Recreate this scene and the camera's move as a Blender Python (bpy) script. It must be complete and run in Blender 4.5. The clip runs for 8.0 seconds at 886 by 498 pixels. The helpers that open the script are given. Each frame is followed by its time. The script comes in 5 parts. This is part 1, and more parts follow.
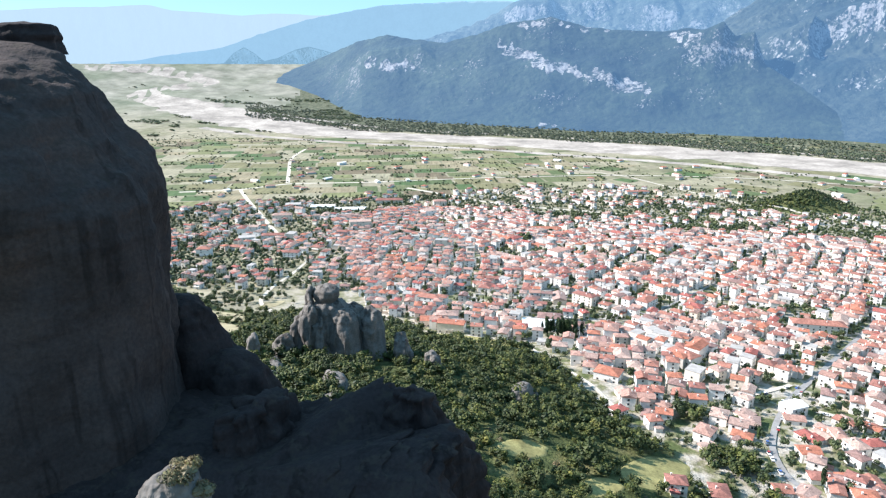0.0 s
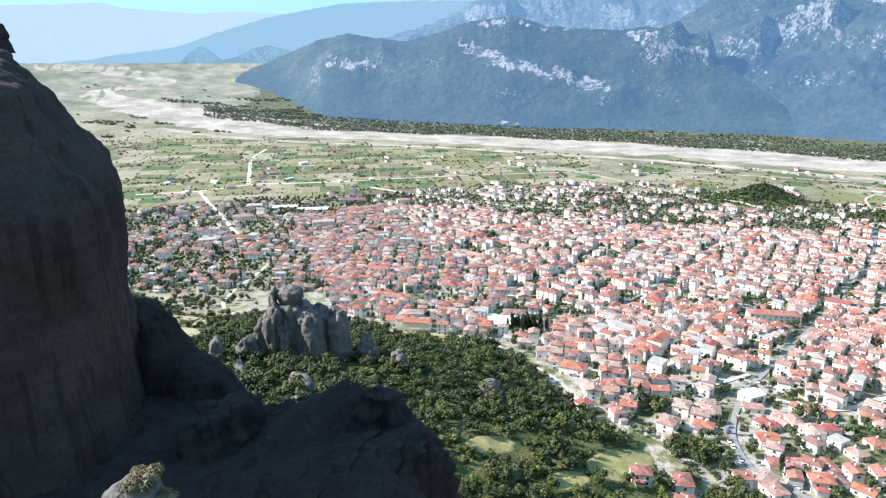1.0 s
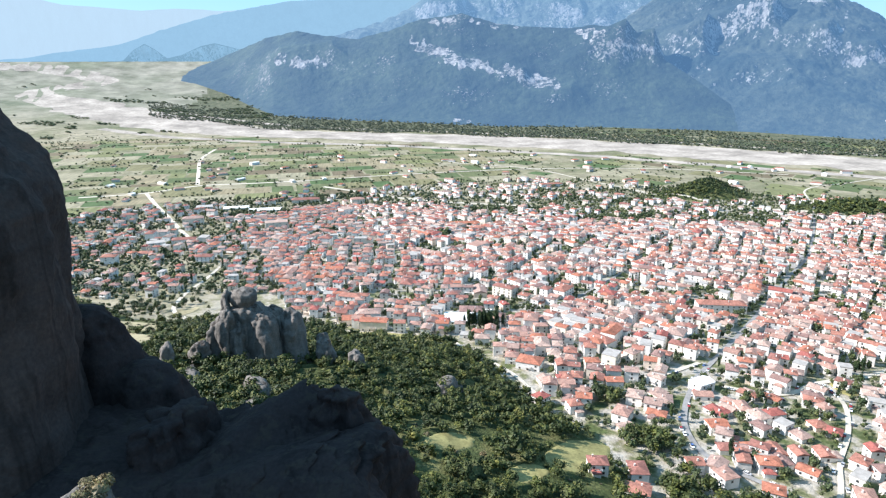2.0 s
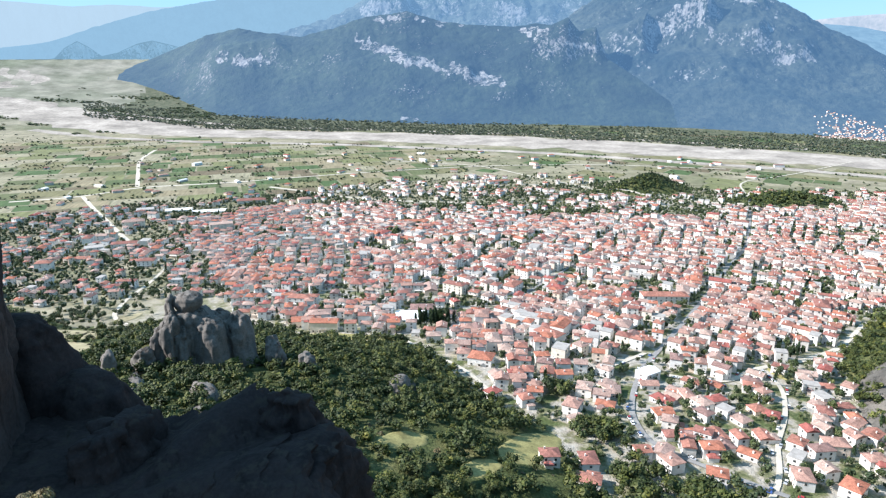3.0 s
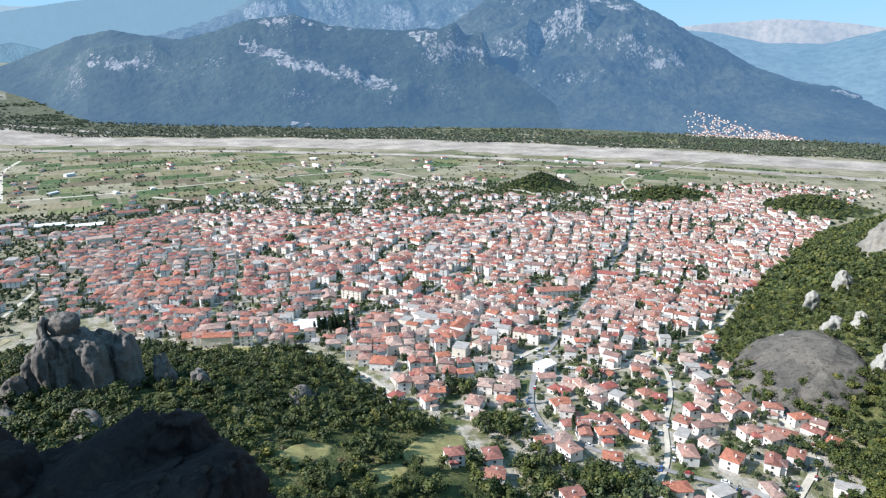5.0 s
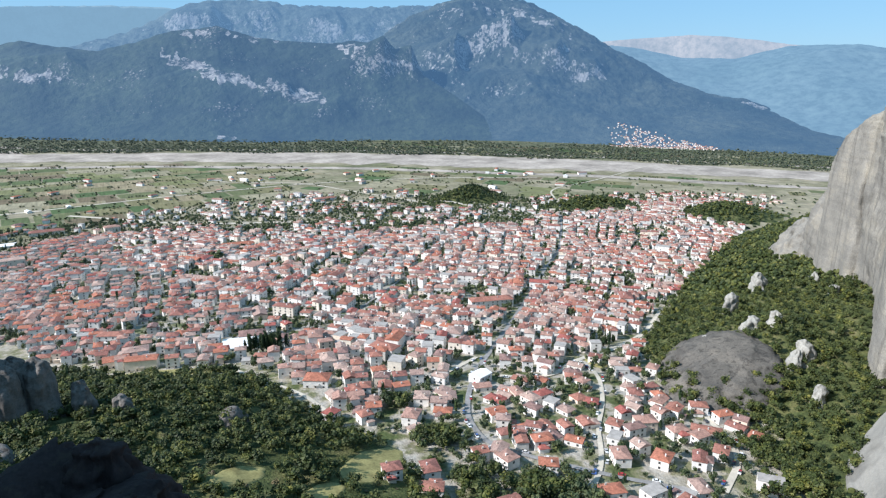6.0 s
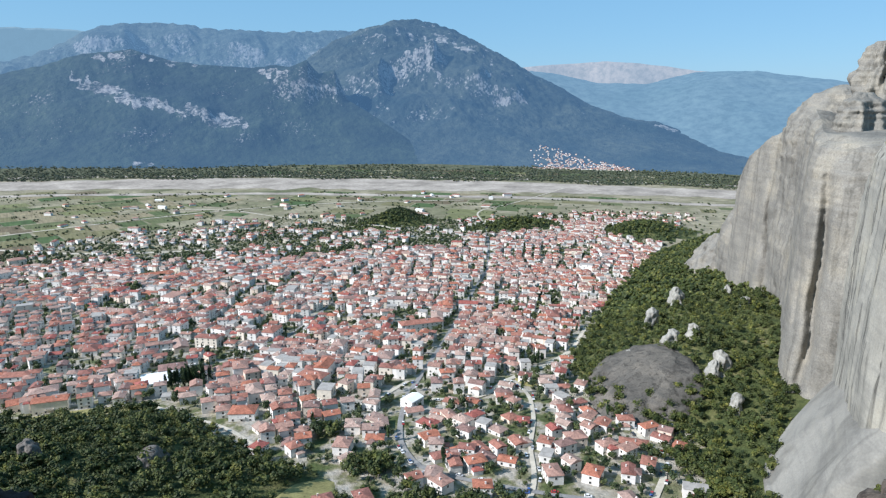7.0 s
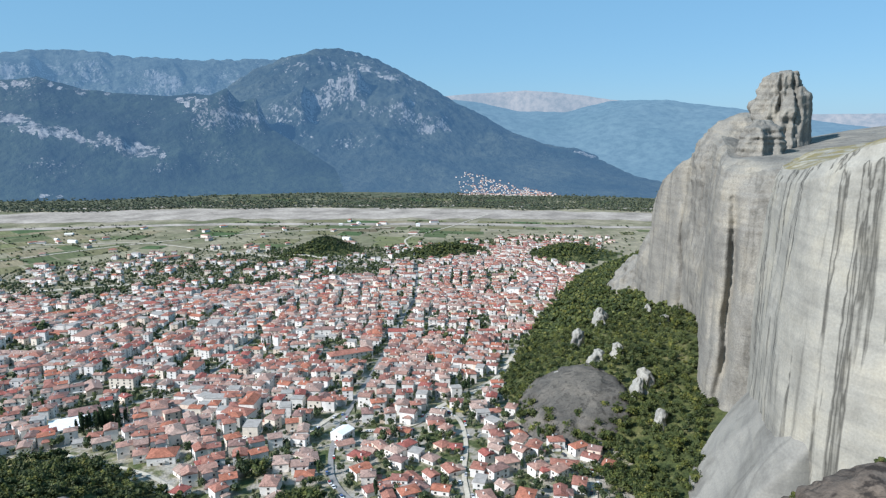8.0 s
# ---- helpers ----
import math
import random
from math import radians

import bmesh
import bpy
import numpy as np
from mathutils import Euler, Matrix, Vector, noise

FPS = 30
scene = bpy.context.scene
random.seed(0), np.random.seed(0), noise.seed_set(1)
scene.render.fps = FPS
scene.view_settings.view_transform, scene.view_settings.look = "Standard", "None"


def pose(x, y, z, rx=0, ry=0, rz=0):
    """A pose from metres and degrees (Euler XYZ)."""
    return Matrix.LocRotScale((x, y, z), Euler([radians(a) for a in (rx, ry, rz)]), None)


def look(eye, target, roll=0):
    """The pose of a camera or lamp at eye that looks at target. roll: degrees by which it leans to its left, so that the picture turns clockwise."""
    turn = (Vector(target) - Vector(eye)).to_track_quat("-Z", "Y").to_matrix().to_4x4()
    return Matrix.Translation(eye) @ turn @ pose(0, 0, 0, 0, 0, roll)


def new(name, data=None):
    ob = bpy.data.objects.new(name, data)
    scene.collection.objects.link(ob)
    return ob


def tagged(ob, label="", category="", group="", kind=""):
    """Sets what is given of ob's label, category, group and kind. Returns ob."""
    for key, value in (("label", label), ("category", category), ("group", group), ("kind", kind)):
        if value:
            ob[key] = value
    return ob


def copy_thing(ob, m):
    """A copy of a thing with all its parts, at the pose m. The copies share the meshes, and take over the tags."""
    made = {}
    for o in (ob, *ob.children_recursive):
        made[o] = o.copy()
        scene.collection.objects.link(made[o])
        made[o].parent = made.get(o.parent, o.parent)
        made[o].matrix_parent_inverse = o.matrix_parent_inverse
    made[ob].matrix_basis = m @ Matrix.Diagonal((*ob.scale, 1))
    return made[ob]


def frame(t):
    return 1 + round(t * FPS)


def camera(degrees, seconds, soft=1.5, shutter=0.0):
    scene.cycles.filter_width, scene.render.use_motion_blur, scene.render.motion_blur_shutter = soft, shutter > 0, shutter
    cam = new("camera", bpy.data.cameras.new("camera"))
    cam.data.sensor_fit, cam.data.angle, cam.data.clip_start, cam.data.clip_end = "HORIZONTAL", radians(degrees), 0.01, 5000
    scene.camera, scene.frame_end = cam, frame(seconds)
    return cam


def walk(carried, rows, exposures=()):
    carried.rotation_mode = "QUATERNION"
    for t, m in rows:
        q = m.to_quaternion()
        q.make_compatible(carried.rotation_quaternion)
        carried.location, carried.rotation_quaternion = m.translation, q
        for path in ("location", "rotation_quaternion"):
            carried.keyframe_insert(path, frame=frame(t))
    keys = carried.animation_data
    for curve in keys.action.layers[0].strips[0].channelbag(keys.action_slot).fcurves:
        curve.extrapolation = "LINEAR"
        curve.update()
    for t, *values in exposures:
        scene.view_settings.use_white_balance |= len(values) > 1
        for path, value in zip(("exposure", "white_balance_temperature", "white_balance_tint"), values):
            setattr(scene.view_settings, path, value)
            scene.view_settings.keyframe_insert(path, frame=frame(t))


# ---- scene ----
from mathutils.bvhtree import BVHTree
from mathutils.kdtree import KDTree

cam = camera(67.9, 8.0, soft=1.25)
# seconds, metres east, ahead and up, degrees of heading to the right, pitch and lean
PATH = [
    (0.0, 0.0, 0.0, 200.0, -0.06, -15.84, -0.18),
    (0.5, 0.0, 0.1, 199.9, 1.51, -15.88, -0.10),
    (1.0, 0.05, 0.2, 199.8, 3.18, -15.95, -0.04),
    (1.5, 0.1, 0.2, 199.75, 5.10, -16.02, 0.02),
    (3.0, 0.25, 0.0, 199.7, 11.75, -16.27, -0.02),
    (3.5, 0.4, 0.0, 199.7, 14.0, -16.31, 0.0),
    (4.0, 0.6, 0.1, 199.7, 16.22, -16.38, 0.0),
    (4.5, 0.9, 0.2, 199.7, 18.39, -16.28, -0.04),
    (6.0, 2.3, 0.5, 199.4, 26.84, -14.87, -0.22),
    (6.5, 2.75, 0.7, 199.35, 29.93, -13.93, -0.22),
    (7.0, 3.2, 0.9, 199.35, 33.21, -12.84, -0.22),
    (7.5, 3.55, 1.05, 199.4, 36.53, -11.75, -0.15),
    (8.0, 3.9, 1.2, 199.4, 39.63, -10.48, -0.02),
]
walk(cam, [(t, pose(x, y, z, 90 + p, r, -a)) for t, x, y, z, a, p, r in PATH], exposures=[(0.0, 0.97, 6150, 14), (4.0, 0.66, 6080, 13), (6.5, 0.30, 5980, 12.5), (8.0, 0.18, 5930, 11)])

# ---- light ----
SUN_AZ, SUN_EL = -80.0, 36.0          # degrees from +y towards +x, degrees above the horizon
sun_way = Vector((math.sin(radians(SUN_AZ)) * math.cos(radians(SUN_EL)), math.cos(radians(SUN_AZ)) * math.cos(radians(SUN_EL)), math.sin(radians(SUN_EL))))
sun = new("sun", bpy.data.lights.new("sun", "SUN"))
sun.data.energy, sun.data.angle, sun.data.color = 6.2, radians(0.53), (1.0, 0.955, 0.88)
sun.matrix_world = look(sun_way * 1000, (0, 0, 0))
world = bpy.data.worlds.new("sky")
scene.world = world
world.use_nodes = True
sky = world.node_tree.nodes.new("ShaderNodeTexSky")
sky.sky_type, sky.sun_disc = "NISHITA", False
sky.sun_elevation, sky.sun_rotation = radians(SUN_EL), radians(SUN_AZ)
sky.altitude, sky.air_density, sky.dust_density, sky.ozone_density = 1200.0, 1.0, 1.0, 2.5
back = world.node_tree.nodes["Background"]
back.inputs["Strength"].default_value = 0.068
veil = world.node_tree.nodes.new("ShaderNodeMix")
veil.data_type = "RGBA"
veil.inputs[0].default_value = 0.5
veil.inputs[7].default_value = (4.1, 9.0, 12.8, 1)      # even summer haze over the whole sky
world.node_tree.links.new(sky.outputs[0], veil.inputs[6])
world.node_tree.links.new(veil.outputs[2], back.inputs["Color"])


# ---- materials ----
class Shade:
    """A node material with a Principled shader and a few shortcuts."""

    def __init__(self, name, rough=0.9, spec=0.2):
        self.m = bpy.data.materials.new(name)
        self.m.use_nodes = True
        self.t = self.m.node_tree
        self.b = self.t.nodes["Principled BSDF"]
        self.b.inputs["Roughness"].default_value = rough
        self.b.inputs["Specular IOR Level"].default_value = spec
        self.geo = self.t.nodes.new("ShaderNodeNewGeometry")

    def put(self, a, b):
        self.t.links.new(a, b)

    def pos(self, scale=(1, 1, 1), turn=0.0):
        n = self.t.nodes.new("ShaderNodeMapping")
        n.inputs["Scale"].default_value = scale
        n.inputs["Rotation"].default_value = (0, 0, turn)
        self.put(self.geo.outputs["Position"], n.inputs["Vector"])
        return n.outputs[0]

    def noise(self, scale, detail=4.0, rough=0.55, stretch=(1, 1, 1), warp=0.0):
        n = self.t.nodes.new("ShaderNodeTexNoise")
        n.inputs["Scale"].default_value, n.inputs["Detail"].default_value, n.inputs["Roughness"].default_value = scale, detail, rough
        n.inputs["Distortion"].default_value = warp
        self.put(self.pos(stretch), n.inputs["Vector"])
        return n.outputs["Fac"]

    def cells(self, scale, stretch=(1, 1, 1), kind="F1"):
        n = self.t.nodes.new("ShaderNodeTexVoronoi")
        n.feature = kind
        n.inputs["Scale"].default_value = scale
        self.put(self.pos(stretch), n.inputs["Vector"])
        return n.outputs["Distance"]

    def ramp(self, fac, stops, mode="LINEAR"):
        n = self.t.nodes.new("ShaderNodeValToRGB")
        n.color_ramp.interpolation = mode
        e = n.color_ramp.elements
        while len(e) < len(stops):
            e.new(0.5)
        for el, (at, c) in zip(e, stops):
            el.position, el.color = at, (*c, 1) if len(c) == 3 else c
        self.put(fac, n.inputs["Fac"])
        return n.outputs["Color"]

    def step(self, fac, lo, hi):
        return self.ramp(fac, [(lo, (0, 0, 0)), (hi, (1, 1, 1))])

    def mix(self, a, b, fac, blend="MIX"):
        n = self.t.nodes.new("ShaderNodeMix")
        n.data_type, n.blend_type = "RGBA", blend
        for value, socket in ((fac, n.inputs[0]), (a, n.inputs[6]), (b, n.inputs[7])):
            if isinstance(value, (int, float)):
                socket.default_value = value
            elif isinstance(value, tuple):
                socket.default_value = (*value, 1)
            else:
                self.put(value, socket)
        return n.outputs[2]

    def calc(self, op, a, b=0.0):
        n = self.t.nodes.new("ShaderNodeMath")
        n.operation = op
        for value, socket in ((a, n.inputs[0]), (b, n.inputs[1])):
            if isinstance(value, (int, float)):
                socket.default_value = value
            else:
                self.put(value, socket)
        return n.outputs[0]

    def any(self):
        """A random number for each object and each loose piece."""
        o = self.t.nodes.new("ShaderNodeObjectInfo")
        s = self.calc("ADD", self.calc("MULTIPLY", o.outputs["Random"], 7.31), self.geo.outputs["Random Per Island"])
        return self.calc("FRACT", s)

    def axis(self, what, k):
        n = self.t.nodes.new("ShaderNodeSeparateXYZ")
        self.put(self.geo.outputs[what], n.inputs[0])
        return n.outputs[k]

    def done(self, color, bump=None, height=0.3, emit=None):
        if isinstance(color, tuple):
            self.b.inputs["Base Color"].default_value = (*color, 1)
        else:
            self.put(color, self.b.inputs["Base Color"])
        if bump is not None:
            n = self.t.nodes.new("ShaderNodeBump")
            n.inputs["Strength"].default_value, n.inputs["Distance"].default_value = 1.0, height
            self.put(bump, n.inputs["Height"])
            self.put(n.outputs[0], self.b.inputs["Normal"])
        if emit:
            self.b.inputs["Emission Color"].default_value = (*emit, 1)
            self.b.inputs["Emission Strength"].default_value = 1.0
        return self.m


def grain(s, color, scale, amount, lo=0.3, hi=0.7):
    """Breaks up a colour with lighter and darker patches."""
    g = s.ramp(s.noise(scale, 5.0, 0.6), [(lo, (1 - amount,) * 3), (hi, (1 + amount * 0.6,) * 3)])
    return s.mix(color, g, 1.0, "MULTIPLY")


def make_ground():
    s = Shade("ground_cover")
    dry = s.ramp(s.noise(0.006, 6.0, 0.62), [(0.3, (0.115, 0.125, 0.065)), (0.45, (0.20, 0.185, 0.115)), (0.6, (0.29, 0.255, 0.18)), (0.75, (0.155, 0.155, 0.09))])
    dry = grain(s, dry, 0.05, 0.35)
    yard = s.ramp(s.noise(0.06, 5.0, 0.6), [(0.38, (0.075, 0.095, 0.034)), (0.46, (0.17, 0.165, 0.09)), (0.54, (0.34, 0.305, 0.25)), (0.7, (0.38, 0.36, 0.325))])
    yard = grain(s, yard, 0.4, 0.3)
    reach = s.calc("SQRT", s.calc("ADD", s.calc("POWER", s.calc("SUBTRACT", s.axis("Position", 0), 420.0), 2.0), s.calc("POWER", s.calc("SUBTRACT", s.axis("Position", 1), 690.0), 2.0)))
    wobble = s.calc("ADD", reach, s.calc("MULTIPLY", s.noise(0.008), 160.0))
    c = s.mix(yard, dry, s.step(s.calc("DIVIDE", wobble, 1000.0), 0.58, 0.72))
    # plain up the valley: paler base colour stands in for haze
    pale = grain(s, s.ramp(s.noise(0.003, 6.0, 0.65), [(0.35, (0.15, 0.165, 0.11)), (0.5, (0.21, 0.205, 0.155)), (0.65, (0.28, 0.26, 0.21))]), 0.012, 0.3)
    c = s.mix(c, pale, s.mix((0, 0, 0), s.step(s.calc("DIVIDE", s.axis("Position", 1), 5000.0), 0.52, 0.66), s.step(s.calc("DIVIDE", s.axis("Position", 0), -3000.0), 0.1, 0.2)))
    return s.done(c, s.noise(0.5, 5.0), 1.0)


def make_undergrowth(name, stops):
    """Leaf litter, grass and low scrub on the slopes."""
    s = Shade(name)
    c = s.ramp(s.noise(0.05, 5.0, 0.6), list(zip((0.35, 0.5, 0.62, 0.75), stops)))
    return s.done(grain(s, grain(s, c, 0.6, 0.4), 2.5, 0.3), s.noise(0.5, 5.0), 1.2)


def make_rock(name, tone, streak, warm, lichen=0.0, wide=0.08, turf=0.0, relief=1.5):
    """Grey conglomerate: dark water streaks down the face, faint level beds, pebbly grain."""
    s = Shade(name, 0.95, 0.15)
    base = s.ramp(s.noise(0.035, 6.0, 0.6), [(0.3, tuple(v * 0.72 for v in tone)), (0.5, tone), (0.72, tuple(min(1, v * w) for v, w in zip(tone, warm)))])
    beds = s.ramp(s.noise(0.16, 4.0, 0.6, (0.12, 0.12, 1.6), 0.4), [(0.36, (0.86, 0.86, 0.87)), (0.5, (1, 1, 1)), (0.66, (1.05, 1.04, 1.02))])
    runs = s.ramp(s.noise(wide, 3.5, 0.6, (1, 1, 0.02), 0.2), [(0.30, (1 - streak * 0.6,) * 3), (0.38, (1, 1, 1)), (0.55, (1.04, 1.04, 1.04)), (0.60, (1 - streak,) * 3), (0.64, (0.95, 0.95, 0.95)), (0.8, (1 - streak * 0.7,) * 3)])
    c = s.mix(s.mix(base, beds, 0.8, "MULTIPLY"), runs, 0.9, "MULTIPLY")
    c = grain(s, c, 0.9, 0.08 + 0.13 * relief)
    if lichen:
        c = s.mix(c, (0.040, 0.032, 0.027), s.mix((0, 0, 0), s.step(s.noise(0.3, 6.0, 0.65), 0.52, 0.62), s.step(s.axis("Normal", 2), 0.35, 0.8)))
    if turf:
        c = s.mix(c, (0.20, 0.17, 0.085), s.mix((0, 0, 0), s.step(s.noise(0.08, 5.0, 0.6), 0.38, 0.55), s.step(s.axis("Normal", 2), 0.72, 0.9)))
    rough = s.calc("ADD", s.noise(0.12, 6.0, 0.62, (1, 1, 0.6)), s.calc("MULTIPLY", s.cells(1.3), 0.03))
    return s.done(c, rough, relief)


def make_leaves(name, stops):
    s = Shade(name, 0.65, 0.25)
    c = s.ramp(s.any(), stops)
    tint = s.ramp(s.noise(0.13, 2.0, 0.5), [(0.34, (0.55, 0.62, 0.6)), (0.5, (1, 1, 1)), (0.66, (1.65, 1.45, 1.1))])
    c = grain(s, s.mix(c, tint, 1.0, "MULTIPLY"), 0.5, 0.25)
    s.b.inputs["Subsurface Weight"].default_value = 0.0
    return s.done(c)


def make_roof():
    s = Shade("roof_tiles", 0.85)
    c = s.ramp(s.any(), [(0.0, (0.34, 0.155, 0.115)), (0.2, (0.37, 0.22, 0.175)), (0.36, (0.275, 0.125, 0.10)), (0.48, (0.36, 0.245, 0.205)), (0.6, (0.39, 0.155, 0.10)), (0.72, (0.25, 0.155, 0.135)), (0.82, (0.41, 0.29, 0.24)), (0.92, (0.33, 0.11, 0.09))], "CONSTANT")
    c = grain(s, grain(s, grain(s, c, 0.12, 0.2), 0.6, 0.36), 2.4, 0.32)
    return s.done(c, s.noise(3.0, 3.0), 0.06)


def make_wall():
    s = Shade("wall_render", 0.9)
    c = s.ramp(s.any(), [(0.0, (0.70, 0.67, 0.63)), (0.3, (0.66, 0.59, 0.50)), (0.42, (0.73, 0.70, 0.67)), (0.66, (0.68, 0.56, 0.46)), (0.72, (0.66, 0.64, 0.61)), (0.82, (0.78, 0.72, 0.66)), (0.94, (0.50, 0.47, 0.43))], "CONSTANT")
    return s.done(grain(s, c, 0.5, 0.14))


def plain(name, color, scale=0.5, amount=0.2, rough=0.85, spec=0.2, bump=0.0):
    s = Shade(name, rough, spec)
    c = grain(s, grain(s, color, scale, amount), scale * 7, amount * 0.6)
    return s.done(c, s.noise(scale * 5) if bump else None, bump)


def make_fields():
    s = Shade("field_crops")
    c = s.ramp(s.any(), [(0.0, (0.107, 0.131, 0.059)), (0.14, (0.213, 0.187, 0.104)), (0.3, (0.305, 0.245, 0.164)), (0.42, (0.144, 0.153, 0.076)), (0.54, (0.333, 0.287, 0.206)), (0.68, (0.204, 0.200, 0.099)), (0.8, (0.177, 0.135, 0.091)), (0.9, (0.089, 0.131, 0.054))], "CONSTANT")
    c = s.mix(c, (0.82, 0.86, 0.80), 1.0, "MULTIPLY")
    rows = s.noise(0.25, 2.0, 0.5, (1, 0.06, 1))
    c = s.mix(c, s.ramp(rows, [(0.35, (0.75, 0.75, 0.75)), (0.65, (1.12, 1.12, 1.12))]), 1.0, "MULTIPLY")
    return s.done(grain(s, c, 0.03, 0.2))


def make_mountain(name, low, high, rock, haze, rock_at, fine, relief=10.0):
    """Scrub-covered slopes with bare rock where they are steep. haze: constant emission painted in for miles of air."""
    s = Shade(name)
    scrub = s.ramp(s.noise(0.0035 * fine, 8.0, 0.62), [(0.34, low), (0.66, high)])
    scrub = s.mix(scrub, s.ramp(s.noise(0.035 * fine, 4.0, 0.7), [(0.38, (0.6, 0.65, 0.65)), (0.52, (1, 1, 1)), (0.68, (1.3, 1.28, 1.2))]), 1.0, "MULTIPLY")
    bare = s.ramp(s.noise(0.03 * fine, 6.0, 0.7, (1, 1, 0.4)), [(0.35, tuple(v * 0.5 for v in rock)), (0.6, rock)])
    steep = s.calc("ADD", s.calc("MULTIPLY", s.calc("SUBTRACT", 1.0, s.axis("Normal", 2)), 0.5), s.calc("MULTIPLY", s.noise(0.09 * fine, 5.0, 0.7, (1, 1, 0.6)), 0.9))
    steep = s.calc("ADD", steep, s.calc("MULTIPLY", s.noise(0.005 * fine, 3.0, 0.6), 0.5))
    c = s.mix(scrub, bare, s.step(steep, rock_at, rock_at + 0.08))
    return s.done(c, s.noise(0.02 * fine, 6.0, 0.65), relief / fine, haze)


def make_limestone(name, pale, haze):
    """Bare limestone faces: upright ribs and dark joints. haze: the slope's painted-in air, as emission."""
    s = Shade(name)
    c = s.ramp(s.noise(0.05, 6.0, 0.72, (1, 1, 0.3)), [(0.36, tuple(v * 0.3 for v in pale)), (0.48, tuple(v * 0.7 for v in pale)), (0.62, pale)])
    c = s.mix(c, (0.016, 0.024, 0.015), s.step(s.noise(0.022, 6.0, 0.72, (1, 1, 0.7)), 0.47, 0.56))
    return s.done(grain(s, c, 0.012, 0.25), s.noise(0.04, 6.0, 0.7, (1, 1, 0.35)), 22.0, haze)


GROUND = make_ground()
SLOPE = make_undergrowth("slope_undergrowth", [(0.035, 0.05, 0.018), (0.075, 0.09, 0.03), (0.14, 0.14, 0.055), (0.20, 0.17, 0.09)])
BANK = make_undergrowth("bank_scrub", [(0.07, 0.08, 0.05), (0.10, 0.11, 0.065), (0.15, 0.145, 0.095), (0.24, 0.215, 0.16)])
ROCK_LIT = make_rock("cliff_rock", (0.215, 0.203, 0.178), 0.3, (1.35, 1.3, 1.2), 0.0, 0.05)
ROCK_WALL = make_rock("streaked_wall_rock", (0.30, 0.287, 0.25), 0.78, (1.25, 1.2, 1.1), 0.0, 0.10, 1.0, 0.5)
ROCK_SLAB = make_rock("slab_rock", (0.235, 0.225, 0.20), 0.25, (1.1, 1.1, 1.1), 0.0, 0.03, 0.0, 0.4)
ROCK_BROW = make_rock("brown_brow_rock", (0.13, 0.105, 0.085), 0.4, (1.5, 1.4, 1.3), 1.0, 0.3)
ROCK_DOME = make_rock("dome_rock", (0.112, 0.103, 0.090), 0.55, (1.5, 1.45, 1.4), 0.0, 0.16)
# tower, shoulders and ledge: shade is darkened into these two base colours
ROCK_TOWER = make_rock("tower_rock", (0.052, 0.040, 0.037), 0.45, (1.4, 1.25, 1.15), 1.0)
ROCK_DARK = make_rock("shaded_lichened_rock", (0.031, 0.024, 0.024), 0.45, (1.3, 1.2, 1.1), 1.0)
ROCK_GREY = make_rock("outcrop_rock", (0.165, 0.15, 0.135), 0.4, (1.25, 1.22, 1.18), 0.6)
ROCK_PALE = make_rock("pale_boulder_rock", (0.30, 0.29, 0.26), 0.4, (1.15, 1.12, 1.08))
LEAF = make_leaves("broad_leaves", [(0.0, (0.020, 0.032, 0.009)), (0.35, (0.036, 0.050, 0.013)), (0.7, (0.056, 0.070, 0.018)), (1.0, (0.100, 0.105, 0.030))])
LEAF_TOWN = make_leaves("garden_leaves", [(0.0, (0.026, 0.043, 0.018)), (0.5, (0.048, 0.067, 0.028)), (1.0, (0.092, 0.107, 0.045))])
LEAF_MAQUIS = make_leaves("maquis_leaves", [(0.0, (0.040, 0.056, 0.016)), (0.4, (0.070, 0.088, 0.026)), (0.75, (0.095, 0.112, 0.034)), (1.0, (0.14, 0.145, 0.055))])
LEAF_WILLOW = make_leaves("willow_leaves", [(0.0, (0.036, 0.05, 0.034)), (0.5, (0.058, 0.072, 0.046)), (1.0, (0.095, 0.105, 0.065))])
LEAF_DRY = make_leaves("dry_twigs", [(0.0, (0.07, 0.06, 0.035)), (0.6, (0.13, 0.11, 0.07)), (1.0, (0.10, 0.11, 0.05))])
STRAW = plain("straw_field", (0.30, 0.26, 0.16), 0.05, 0.35, 0.95, 0.1)
LEAF_DARK = make_leaves("cypress_leaves", [(0.0, (0.018, 0.035, 0.014)), (1.0, (0.03, 0.05, 0.02))])
BARK = plain("bark", (0.10, 0.075, 0.055), 2.0, 0.3)
ROOF = make_roof()
ROOF_GREY = plain("grey_flat_roof", (0.35, 0.325, 0.30), 0.3, 0.25)
ROOF_WHITE = plain("white_sheet_roof", (0.74, 0.74, 0.72), 0.2, 0.1, 0.6)
WALL = make_wall()
PANE = plain("window_pane", (0.045, 0.05, 0.055), 0.6, 0.4, 0.15, 0.5)
FRAME = plain("window_frame", (0.55, 0.50, 0.44), 2.0, 0.1)
CAR_PAINT = Shade("car_paint", 0.3, 0.5)
CAR_PAINT = CAR_PAINT.done(CAR_PAINT.ramp(CAR_PAINT.any(), [(0.0, (0.7, 0.7, 0.7)), (0.4, (0.35, 0.36, 0.38)), (0.6, (0.05, 0.05, 0.06)), (0.75, (0.35, 0.03, 0.03)), (0.88, (0.05, 0.1, 0.28))], "CONSTANT"))
TYRE = plain("tyre_rubber", (0.02, 0.02, 0.02), 3.0, 0.2)
CONCRETE = plain("concrete", (0.55, 0.53, 0.5), 0.8, 0.2)
